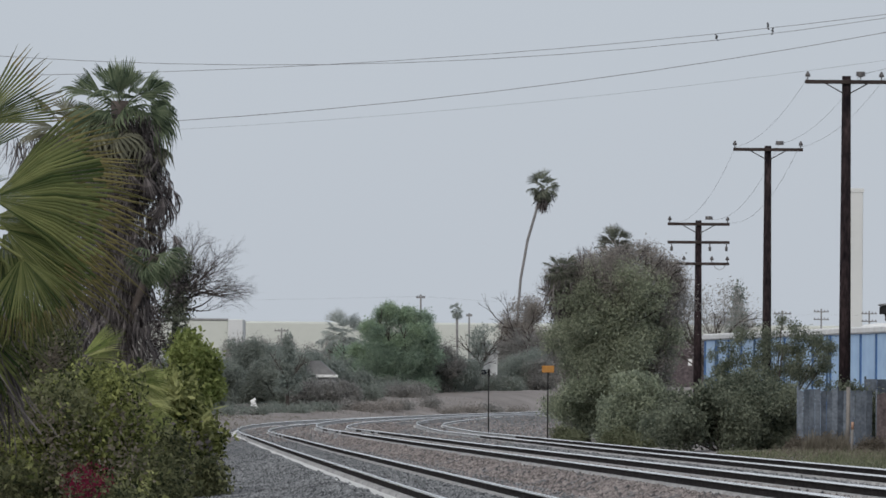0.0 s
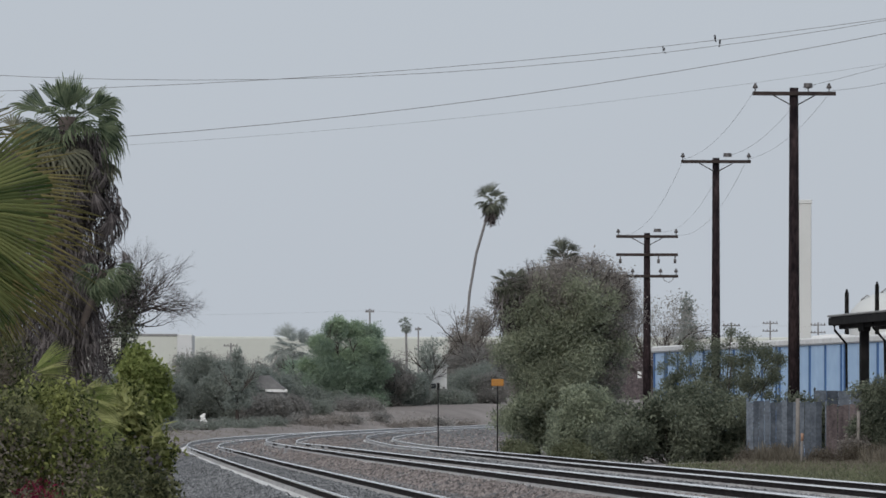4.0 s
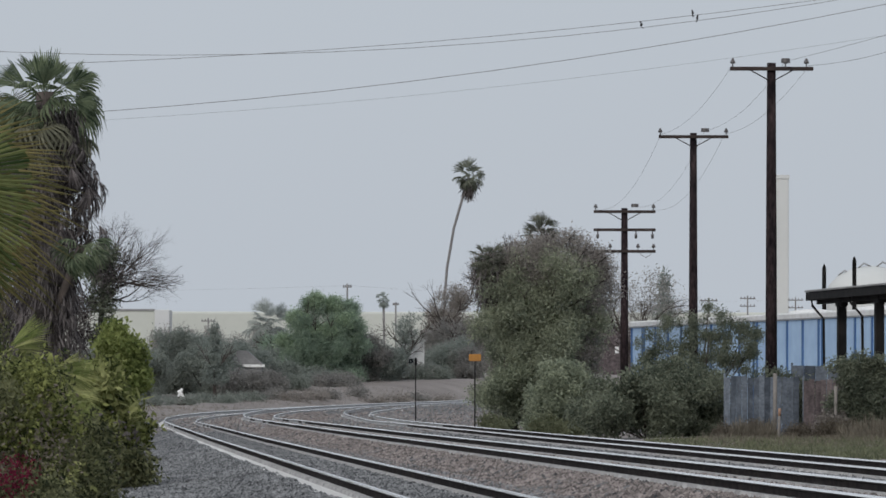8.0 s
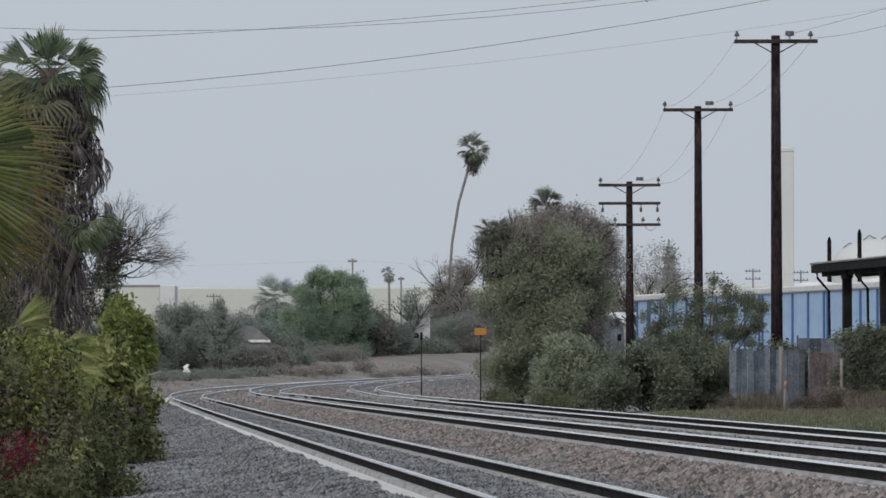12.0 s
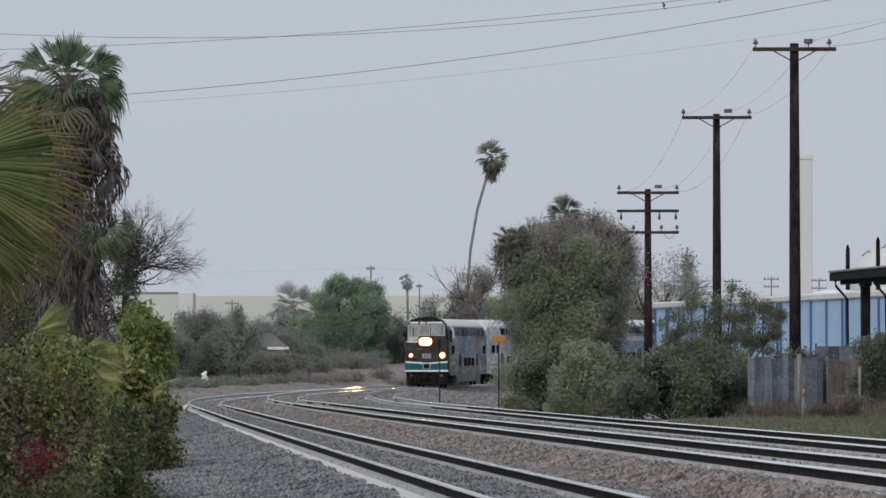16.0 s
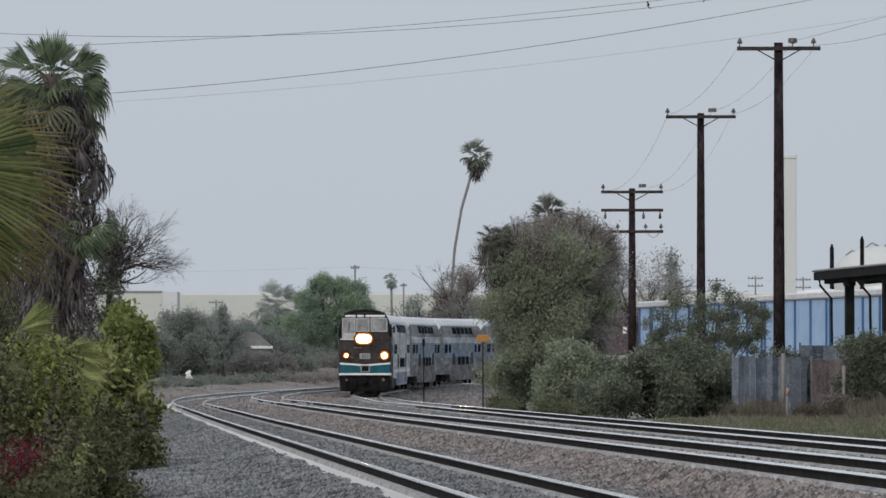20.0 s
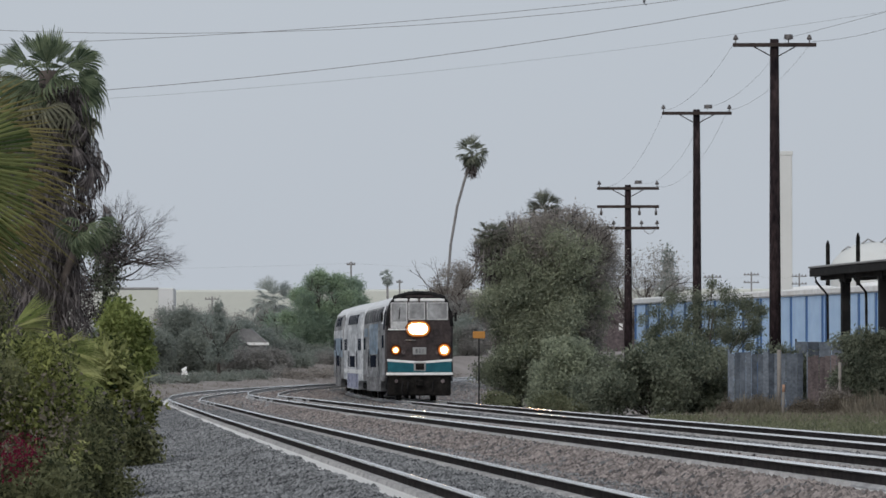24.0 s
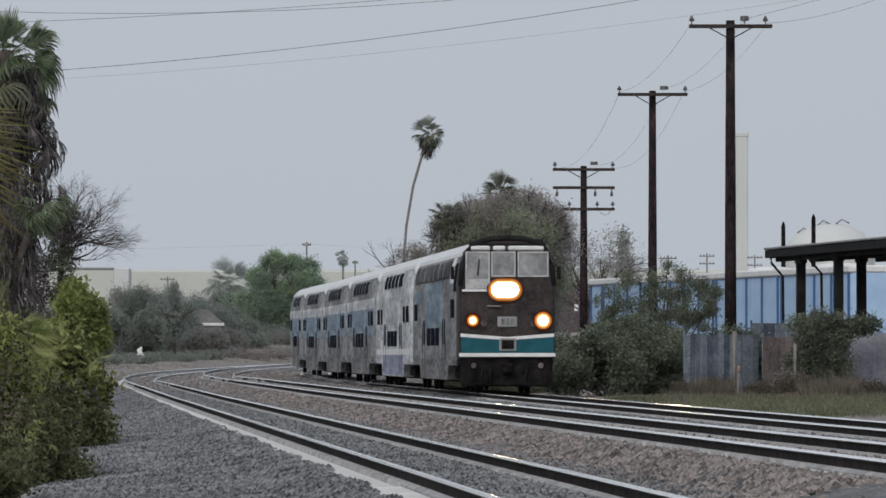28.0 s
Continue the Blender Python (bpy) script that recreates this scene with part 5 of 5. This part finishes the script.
    part("roof", block(-0.1, 26, -0.1, 5.0, 5.45, 5.53, 0.02), "slate", t, "grey flat roof sheet")
    part("fascia", block(-0.06, 26, -0.06, 0.04, 5.14, 5.44, 0.02), "dark", t, "dark fascia")
    part("fascia", block(-0.08, 0.02, 0.05, 5.0, 5.14, 5.44, 0.02), "dark", t, "dark end fascia")
    part("soffit", block(0.05, 26, 0.05, 4.95, 5.28, 5.355), "dark", t, "dark soffit")
    for x, y in ((5.0, 0.4), (12.5, 0.4), (9.0, 1.9), (24.5, 0.4), (24.0, 1.9)):
        p = part("post", block(x - 0.16, x + 0.16, y - 0.16, y + 0.16, 0, 5.0, 0.02), "dark", t)
        part("capital", block(x - 0.6, x + 0.6, y - 0.14, y + 0.14, 4.85, 5.27, 0.05), "dark", p)
    for y in (0.4, 1.9, 4.2):
        part("beam", block(0.2, 26, y - 0.1, y + 0.1, 5.0, 5.27, 0.02), "dark", t)
    for x in (0.8, 8.8):
        part("downpipe", rod(((x, 0.02, 5.14), (x, 0.04, 4.95), (x + 0.1, 0.45, 4.45), (x + 0.1, 0.5, 0.0)), 0.055, 6), "dark", t)
    return t


canopy()

# ---- far off ----
t = thing("storage_tank", 35.0, 500, 0, "white low-domed storage tank with roof fittings", "tank")
part("shell", rod(((0, 0, 0), (0, 0, 9.5), (0, 0, 9.9), (0, 0, 10.7), (0, 0, 11.2), (0, 0, 11.5)), (3.6, 3.6, 3.45, 2.7, 1.7, 0.4), 32), "pale", t)
for x, z in ((-2.2, 11.0), (-0.6, 11.6), (0.9, 11.7)):
    part("roof_pipe", rod(((x - 0.5, -0.6, z - 0.3), (x, -0.6, z + 0.1), (x + 0.6, -0.6, z - 0.2)), 0.07, 6), "slate", t)
for x, h in ((29.95, 11.2), (32.3, 11.8)):
    t = thing("steel_mast", x, 480, 0, "short dark pointed mast beside the tank", "mast")
    part("shaft", rod(((0, 0, 0), (0, 0, h * 0.97), (0, 0, h)), (0.2, 0.16, 0.05), 8), "under", t)
t = thing("chimney", 50.0, 900, 0, "tall pale square concrete chimney", "chimney")
part("shaft", block(-0.95, 0.95, -0.95, 0.95, 0, 32.8, 0.1), "pale", t)
part("cap", block(-1.05, 1.05, -1.05, 1.05, 32.4, 33.0, 0.05), "pale", t)
t = thing("warehouse", 20, 930, 0, "long low pale cream warehouse in the haze", "warehouse")
part("wall", block(-100, 60, -20, 20, 0, 13.0, 0.2), "cream", t)
part("roof", block(-99.5, 59.5, -19.5, 19.5, 13.0, 13.1, 0.02), "pale", t)
t = thing("industrial_building", -40, 850, 0, "blocky pale industrial building", "building")
part("tower", block(1.0, 3.1, -4, 4, 0, 12.5, 0.1), "grey_block", t)
part("wing", block(-7.5, 1.0, -3, 4, 0, 12.3, 0.1), "cream", t)
part("roof", block(-7.6, 1.0, -3.1, 4.1, 12.3, 12.6, 0.05), "slate", t)


def far_pole(x, y, z, arms, half=1.0):
    t = thing("distant_utility_pole", x, y, 0, "distant wooden utility pole with crossarms", "utility pole", "distant poles")
    part("pole", rod(((0, 0, 0), (0, 0, z)), 0.1, 8), "far_wood", t)
    for k in range(arms):
        part("crossarm", block(-half, half, -0.08, 0.08, z - 0.42 - 1.0 * k, z - 0.3 - 1.0 * k), "far_wood", t)
        for x in (-half * 0.85, -half * 0.4, half * 0.4, half * 0.85):
            part("insulator", rod(((x, 0, z - 0.3 - k), (x, 0, z - 0.12 - k)), 0.07, 6), "far_wood", t)


for row in ((-10.4, 700, 13.5, 1, 0.5), (40.0, 800, 13.8, 2), (30.6, 700, 12.0, 1), (46.2, 800, 13.6, 2), (-5.6, 800, 12.9, 1, 0.4), (-28.4, 760, 10.3, 1, 0.9)):
    far_pole(*row)
for p, q in (((30.6, 700, 11.7), (40.0, 800, 13.4)), ((40.0, 800, 13.4), (46.2, 800, 13.2)), ((-10.4, 700, 13.3), (30.6, 700, 11.7)), ((-62.0, 700, 12.6), (-10.4, 700, 13.3))):
    cable("distant_wire", p, q, 0.3, 0.006, "faint distant overhead wire")
t = thing("low_building", 17.5, 640, 0, "long low grey-brown building with a white roof edge", "building")
part("wall", block(-4.9, 14.0, 0, 8, 0, 8.0, 0.05), "boards", t)
part("roof_edge", block(-0.6, 14.1, -0.3, 8.2, 8.0, 8.42, 0.04), "white", t, "white roof edge")
part("window", block(0.75, 1.15, -0.05, 0.05, 5.3, 6.0), "white", t, "small pale window")
t = thing("shed", -14.6, 463, 0.7, "low house with a brown roof and a pale eave among shrubs", "house")
part("wall", block(-1.3, 1.3, 0, 3.0, 0, 2.45, 0.02), "slate", t)
part("roof", prism(((-1.2, 2.5), (1.5, 2.5), (0.2, 3.6), (-0.5, 3.6)), -0.2, 3.2), "dirt_roof", t, "brown shingle roof")
part("fascia", block(-0.1, 1.55, -0.26, -0.205, 2.36, 2.56), "white", t, "pale eave board")
t = thing("white_house", -2.3, 505, float(ground_z(np.array(-2.3), np.array(505.0))) - 0.2, "small white house half hidden by branches", "house")
part("wall", block(-1.0, 1.1, 0, 3, 0, 3.3, 0.02), "white", t)
bm = prism(((-1.2, 3.3), (1.3, 3.3), (0.05, 4.3)), -0.2, 3.2)
part("roof", bm, "pale", t)
part("window", block(-0.35, 0.25, -0.04, 0.02, 1.1, 1.9), "glass", t)
t = thing("leaning_board", -17.8, 432, float(ground_z(np.array(-17.8), np.array(432.0))), "white board propped at an angle on the bank", "board")
part("board", block(-0.14, 0.14, -0.04, 0.04, 0, 1.05, 0.02, pose(0.12, 0, 0, -8, -30)), "white", t)
part("prop", block(-0.09, 0.09, -0.04, 0.04, 0.0, 0.62, 0.02, pose(-0.42, 0.05, 0.45, -8, 24)), "white", t)

# ---- the train ----
SIDE = ((1.47, 0.0), (1.49, 0.35), (1.49, 3.25), (1.43, 3.85), (1.28, 4.28), (1.0, 4.55), (0.5, 4.68), (0.0, 4.70))


def shell(stations, z0, z1):
    """A coach skin between the heights z0 and z1 over stations: y, skirt height, width factor, drop of the roof."""
    prof = []
    for (xa, za), (xb, zb) in zip(SIDE, SIDE[1:]):
        for f in (0, 0.5):
            prof.append((xa + (xb - xa) * f, za + (zb - za) * f))
    prof.append(SIDE[-1])
    zs = [p[1] for p in prof]
    xs_ = [p[0] for p in prof]
    cut = sorted({z0, z1, *[z for z in zs if z0 < z < z1]})
    bm = bmesh.new()
    rings = []
    for y, skirt, wide, drop in stations:
        half = []
        for z in cut:
            x = float(np.interp(z, zs, xs_)) * wide
            zz = max(z, skirt) - drop * max(0.0, (z - 3.0) / 1.7)
            half.append((x, zz))
        ring = [bm.verts.new((x, y, z)) for x, z in half] + [bm.verts.new((-x, y, z)) for x, z in half[::-1]]
        rings.append(ring)
    n = len(rings[0])
    for a, b in zip(rings, rings[1:]):
        for i in range(n):
            bm.faces.new((a[i], a[(i + 1) % n], b[(i + 1) % n], b[i])).smooth = False
    bm.faces.new(rings[0][::-1])
    bm.faces.new(rings[-1])
    bmesh.ops.remove_doubles(bm, verts=bm.verts[:], dist=0.0005)
    bmesh.ops.recalc_face_normals(bm, faces=bm.faces[:])
    return bm


def bogie(car, y):
    b = part("bogie", block(-1.05, 1.05, y - 1.75, y + 1.75, 0.38, 0.86, 0.08), "under", car)
    for s in (-1, 1):
        part("side_frame", block(s * 1.15 - 0.12, s * 1.15 + 0.12, y - 1.7, y + 1.7, 0.42, 0.72, 0.05), "under", b)
        for d in (-1.25, 1.25):
            bm = bmesh.new()
            bmesh.ops.create_cone(bm, cap_ends=True, segments=24, radius1=0.42, radius2=0.42, depth=0.13, matrix=pose(s * 0.76, y + d, 0.42, 0, 90))
            part("wheel", bm, "under", b)
    return b


def side_panel(car, name, s, y0, y1, z0, z1, material, proud=0.02, label=""):
    """A flat panel let into the side, following its lean."""
    zs, xs_ = [p[1] for p in SIDE], [p[0] for p in SIDE]
    bm = bmesh.new()
    cuts = [z0] + [z for z in zs if z0 < z < z1] + [z1]
    for a, b in zip(cuts, cuts[1:]):
        xa, xb = float(np.interp(a, zs, xs_)), float(np.interp(b, zs, xs_))
        v = [bm.verts.new((s * (x + d), y, z)) for d in (-0.03, proud) for x, y, z in ((xa, y0, a), (xa, y1, a), (xb, y1, b), (xb, y0, b))]
        for q in ((0, 1, 2, 3), (4, 5, 6, 7), (0, 1, 5, 4), (1, 2, 6, 5), (2, 3, 7, 6), (3, 0, 4, 7)):
            bm.faces.new([v[i] for i in q])
    bmesh.ops.recalc_face_normals(bm, faces=bm.faces[:])
    return part(name, bm, material, car, label)


def door(car, s, y, material):
    d = side_panel(car, "door", s, y - 0.7, y + 0.7, 0.5, 2.62, material, 0.004)
    for e in (-0.72, 0.72):
        side_panel(d, "door_edge", s, y + e - 0.03, y + e + 0.03, 0.5, 2.2, "under", 0.016)
    for e in (-0.36, 0.36):
        side_panel(d, "door_window", s, y + e - 0.2, y + e + 0.2, 1.5, 2.3, "glass", 0.008)


ENDS = ((12.75, 0.82, 0.90, 0.55), (12.3, 0.82, 1.0, 0.18), (11.4, 0.82, 1.0, 0.0))
MIDDLE = ((8.0, 0.82, 1.0, 0.0), (7.5, 0.38, 1.0, 0.0), (-7.5, 0.38, 1.0, 0.0), (-8.0, 0.82, 1.0, 0.0))


def coach(kind, label):
    car = thing("passenger_coach", 0, 0, 0, label, "train car", "cars of the train")
    st = ENDS + MIDDLE + tuple((-y, a, b, c) for y, a, b, c in ENDS[::-1])
    if kind == "cab":
        st = ((12.2, 1.0, 1.0, 0.0),) + MIDDLE + tuple((-y, a, b, c) for y, a, b, c in ENDS[::-1])
    body = {"cab": "silver", "white": "coach"}.get(kind, "silver")
    part("body", shell(st, 0.0, 4.16), body, car)
    part("roof", shell(tuple((y * 1.0005, k, w * 1.002, d) for y, k, w, d in st), 4.16, 4.70), "roof", car, "off-white roof")
    for s in (-1, 1):
        if kind == "cab":
            ups = [(-10.8 + 2.65 * k, -10.8 + 2.65 * k + 2.5) for k in range(7)]
            side_panel(car, "window_band", s, -11.2, 8.4, 3.52, 4.08, "dim_glass", 0.008, "dark grey upper window band")
            side_panel(car, "door_pillar", s, 8.9, 10.3, 3.36, 4.15, "roof", 0.012, "off-white pillar behind the cab door")
        else:
            ups = [(-6.1 + 2.5 * k, -6.1 + 2.5 * k + 2.2) for k in range(5)]
        for a, b in ups:
            w = side_panel(car, "upper_window", s, a, b, 3.60, 4.06, "dim_glass" if kind == "cab" else "glass", 0.03)
            side_panel(w, "window_frame", s, a - 0.30, a - 0.06, 3.57, 4.09, body, 0.034)
        for a in (-11.2, 9.4):
            side_panel(car, "end_window", s, a, a + 1.7, 2.30, 2.86, "glass")
        if kind != "cab":
            side_panel(car, "end_window", s, -8.6, -7.4, 2.30, 2.86, "glass")
            side_panel(car, "end_window", s, 7.4, 8.6, 2.30, 2.86, "glass")
        for a in (-3.6, -1.2, 1.2):
            side_panel(car, "lower_window", s, a, a + 1.9, 1.46, 2.02, "glass")
        for y in (-5.6, 5.6):
            door(car, s, y, "silver" if kind == "cab" else body)
        if kind != "white":
            side_panel(car, "sill_panel", s, -7.4, 7.4, 0.40, 1.02, "sill", 0.012, "darker grey sill")
            for y0, y1 in ((-12.1, -8.1), (8.1, 12.1)):
                side_panel(car, "sill_panel", s, y0, y1, 0.84, 1.12, "sill", 0.012, "darker grey sill")
        if kind == "cab":
            side_panel(car, "livery_panel", s, -4.6, 4.7, 2.06, 3.44, "coach_blue", 0.006, "pale blue livery panel")
            side_panel(car, "livery_panel", s, -10.6, -6.6, 2.9, 3.3, "coach_blue", 0.006, "pale blue livery panel")
        elif kind == "white":
            side_panel(car, "stripe", s, -12.0, 12.0, 1.16, 1.36, "white", 0.01, "white waist stripe")
            side_panel(car, "livery_panel", s, -7.3, 7.3, 0.42, 1.14, "coach_mauve", 0.006, "lilac lower panel")
        else:
            side_panel(car, "livery_panel", s, -11.8, 11.8, 1.95, 2.95, "coach_blue", 0.006, "pale blue livery band")
            side_panel(car, "livery_panel", s, -4.8, 4.8, 1.04, 1.94, "sill", 0.006, "grey lower panel")
            side_panel(car, "upper_skin", s, -12.2, 12.2, 2.96, 3.36, "coach", 0.006)
    for y in (-9.5, 9.5):
        bogie(car, y)
    part("underframe", block(-1.1, 1.1, -12.2, 12.0, 0.32, 0.84, 0.04), "under", car)
    part("gangway", block(-0.6, 0.6, -13.1, -12.6, 1.2, 3.3, 0.05), "dark", car)
    if kind != "cab":
        part("gangway", block(-0.6, 0.6, 12.6, 13.1, 1.2, 3.3, 0.05), "dark", car)
    return car


cab = coach("cab", "silver cab coach with a dark front and lit headlamps")
part("front_mask", shell(((12.2, 1.05, 1.004, -0.02), (12.75, 1.05, 0.99, 0.0), (12.93, 1.05, 0.96, 0.05), (13.0, 1.07, 0.92, 0.10)), 1.05, 4.70), "mask", cab, "dark charcoal cab front")
F = 13.0
for x0, x1, z0 in ((0.58, 1.22, 3.20), (-0.20, 0.44, 3.57), (-1.20, -0.36, 3.57)):
    p = part("windscreen", block(x0, x1, F - 0.02, F + 0.02, z0, 4.24, 0.01), "screen", cab)
    for a, b, c, d in ((x0 - 0.05, x0, z0 - 0.05, 4.29), (x1, x1 + 0.05, z0 - 0.05, 4.29), (x0, x1, 4.24, 4.29), (x0, x1, z0 - 0.05, z0)):
        part("windscreen_frame", block(a, b, F - 0.02, F + 0.035, c, d), "frame_grey", p)
    if z0 < 3.4:
        part("wiper", rod((((x0 + x1) / 2, F + 0.04, z0 + 0.36), ((x0 + x1) / 2 - 0.04, F + 0.05, z0 + 0.86)), 0.025, 4), "dark", p)
        part("dash_panel", block(x0, x1, F + 0.005, F + 0.028, z0, z0 + 0.25), "frame_grey", p, "pale dashboard behind the glass")
        part("window_ledge", block(x0 - 0.1, x1 + 0.16, F - 0.02, F + 0.06, z0 - 0.13, z0 - 0.06, 0.01), "white", p, "white ledge below the window")
for x0, x1 in ((0.52, 1.12), (0.06, 0.44), (-1.12, -0.02)):
    part("brow_strip", block(x0, x1, F - 0.12, F + 0.05, 4.32, 4.46, 0.04), "white", cab, "pale strip above the windscreen")
rim = [(s_ * x * 0.945, F - 0.06, z) for s_, rows_ in ((1, SIDE[2:]), (-1, SIDE[-2:1:-1])) for x, z in rows_]
part("front_rim", rod(rim, 0.09, 8), "dark", cab, "black rounded rim of the cab front")
part("roof_hood", block(-1.16, 1.16, F - 0.5, F + 0.02, 4.41, 4.61, 0.09), "dark", cab)
part("headlamp_housing", block(-0.56, 0.56, -0.1, -0.03, -0.40, 0.38, 0.04), "mask", cab, "", pose(0.07, F + 0.03, 3.13))
# discs are wider than the lamps, to hold the painted halo
part("headlamp", disc(0.39, 0.06, 32, Matrix.Diagonal((1.45, 1, 1, 1)) @ pose(0, 0, 0, 90)), "lamp", cab, "lit twin headlamp with its glow painted round it", pose(0.07, F + 0.03, 3.13))
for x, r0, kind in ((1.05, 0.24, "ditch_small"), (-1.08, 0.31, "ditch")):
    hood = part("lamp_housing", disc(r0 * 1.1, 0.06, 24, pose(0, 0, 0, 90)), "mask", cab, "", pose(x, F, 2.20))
    part("ditch_lamp", disc(r0, 0.05, 24, pose(0, 0, 0, 90)), kind, hood, "lit warm white lamp with its glow painted round it", pose(0, 0.04, 0))
for x in (0.72, -0.78):
    part("marker_ring", disc(0.1, 0.06, 16, pose(x, F + 0.03, 2.12, 90)), "boards", cab, "dull unlit marker lamp")
plate = part("number_panel", block(-0.30, 0.30, F - 0.02, F + 0.04, 2.0, 2.32, 0.02), "slate", cab, "grey number panel")
for k in range(3):
    part("number_bar", block(-0.2 + 0.14 * k, -0.1 + 0.14 * k, F + 0.03, F + 0.046, 2.07, 2.25), "silver", plate)
part("handrail", rod(((0.18, F + 0.06, 2.62), (0.62, F + 0.06, 2.64)), 0.03, 6), "old_wood", cab, "dull brass handrail")
for s in (-1, 1):
    band = bmesh.new()
    v = [band.verts.new((s * x, y, z)) for y in (F - 0.1, F + 0.045) for x, z in ((0.0, 1.22), (1.40, 1.22), (1.40, 1.70), (0.0, 1.60))]
    for q in ((0, 1, 2, 3), (4, 5, 6, 7), (0, 1, 5, 4), (1, 2, 6, 5), (2, 3, 7, 6), (3, 0, 4, 7)):
        band.faces.new([v[i] for i in q])
    bmesh.ops.recalc_face_normals(band, faces=band.faces[:])
    part("bumper_band", band, "teal", cab, "teal painted nose band")
    top = bmesh.new()
    v = [top.verts.new((s * x, y, z)) for y in (F - 0.1, F + 0.055) for x, z in ((0.0, 1.605), (1.42, 1.705), (1.42, 1.81), (0.0, 1.70))]
    for q in ((0, 1, 2, 3), (4, 5, 6, 7), (0, 1, 5, 4), (1, 2, 6, 5), (2, 3, 7, 6), (3, 0, 4, 7)):
        top.faces.new([v[i] for i in q])
    bmesh.ops.recalc_face_normals(top, faces=top.faces[:])
    part("nose_stripe", top, "white", cab, "white nose stripe")
    part("step_lamp", disc(0.085, 0.06, 12, pose(s * 1.02, F - 0.03, 0.84, 90)), "boards", cab, "dull amber step lamp")
    part("bracket", block(s * 1.2 - 0.1, s * 1.2 + 0.1, F - 0.6, F - 0.05, 0.3, 1.05, 0.03), "under", cab)
part("nose_stripe", block(-1.46, 1.46, F - 0.1, F + 0.055, 1.10, 1.215, 0.01), "white", cab, "white nose stripe")
part("coupler_box", block(-0.27, 0.25, F - 0.1, F + 0.08, 1.28, 1.66, 0.02), "slate", cab)
part("coupler_cover", block(-0.2, 0.18, F - 0.1, F + 0.1, 1.33, 1.61, 0.02), "under", cab)
part("pilot", block(-1.38, 1.38, F - 0.9, F - 0.08, 0.2, 1.09, 0.06), "under", cab, "black snow-plough pilot")
part("coupler", block(-0.16, 0.16, F - 0.3, F + 0.3, 0.62, 0.9, 0.04), "under", cab)
for x in (-0.6, 0.5, 0.75):
    part("air_hose", rod(((x, F - 0.08, 0.8), (x + 0.03, F + 0.08, 0.6), (x, F + 0.02, 0.35)), 0.03, 5), "dark", cab)
for s in (-1, 1):
    part("mirror", block(s * 1.62 - 0.05, s * 1.62 + 0.05, F - 0.75, F - 0.6, 3.45, 3.85, 0.02), "dark", cab)
    part("mirror_arm", rod(((s * 1.4, F - 0.7, 3.7), (s * 1.62, F - 0.68, 3.7)), 0.02, 4), "dark", cab)
    side_panel(cab, "cab_window", s, 10.9, 12.0, 3.1, 3.95, "glass")

COACHES = [cab, coach("white", "white double-deck coach with a lilac lower panel")]
blue = coach("blue", "grey and pale blue double-deck coach")
COACHES += [blue] + [copy_thing(blue, pose(0, 0, 0)) for _ in range(3)]

# where the head of the train is along its track, second by second
HEAD = np.polyfit((0, 4, 8, 10, 10.4, 12, 15, 16, 17, 18, 19, 21, 23.5, 24, 25, 26, 26.5, 27, 28), (642, 573.5, 505, 467.3, 459.6, 429.5, 372.5, 355, 338.5, 321.5, 303, 266, 221.5, 211.5, 191, 169.5, 159, 149, 128.5), 5)


def motions():
    for k, car in enumerate(COACHES):
        rows = []
        for i in range(57):
            t = i * 0.5
            u = float(np.polyval(HEAD, t)) + 13.1 + 26.2 * k
            ax, ay, az, _ = on_track(2, u - 9.5)
            bx, by, bz, _ = on_track(2, u + 9.5)
            rows.append((t, pose((ax + bx) / 2, (ay + by) / 2, (az + bz) / 2, math.degrees(math.atan2(az - bz, 19.0)), 0, math.degrees(math.atan2(-(ax - bx), ay - by)))))
        walk(car, rows)


motions()
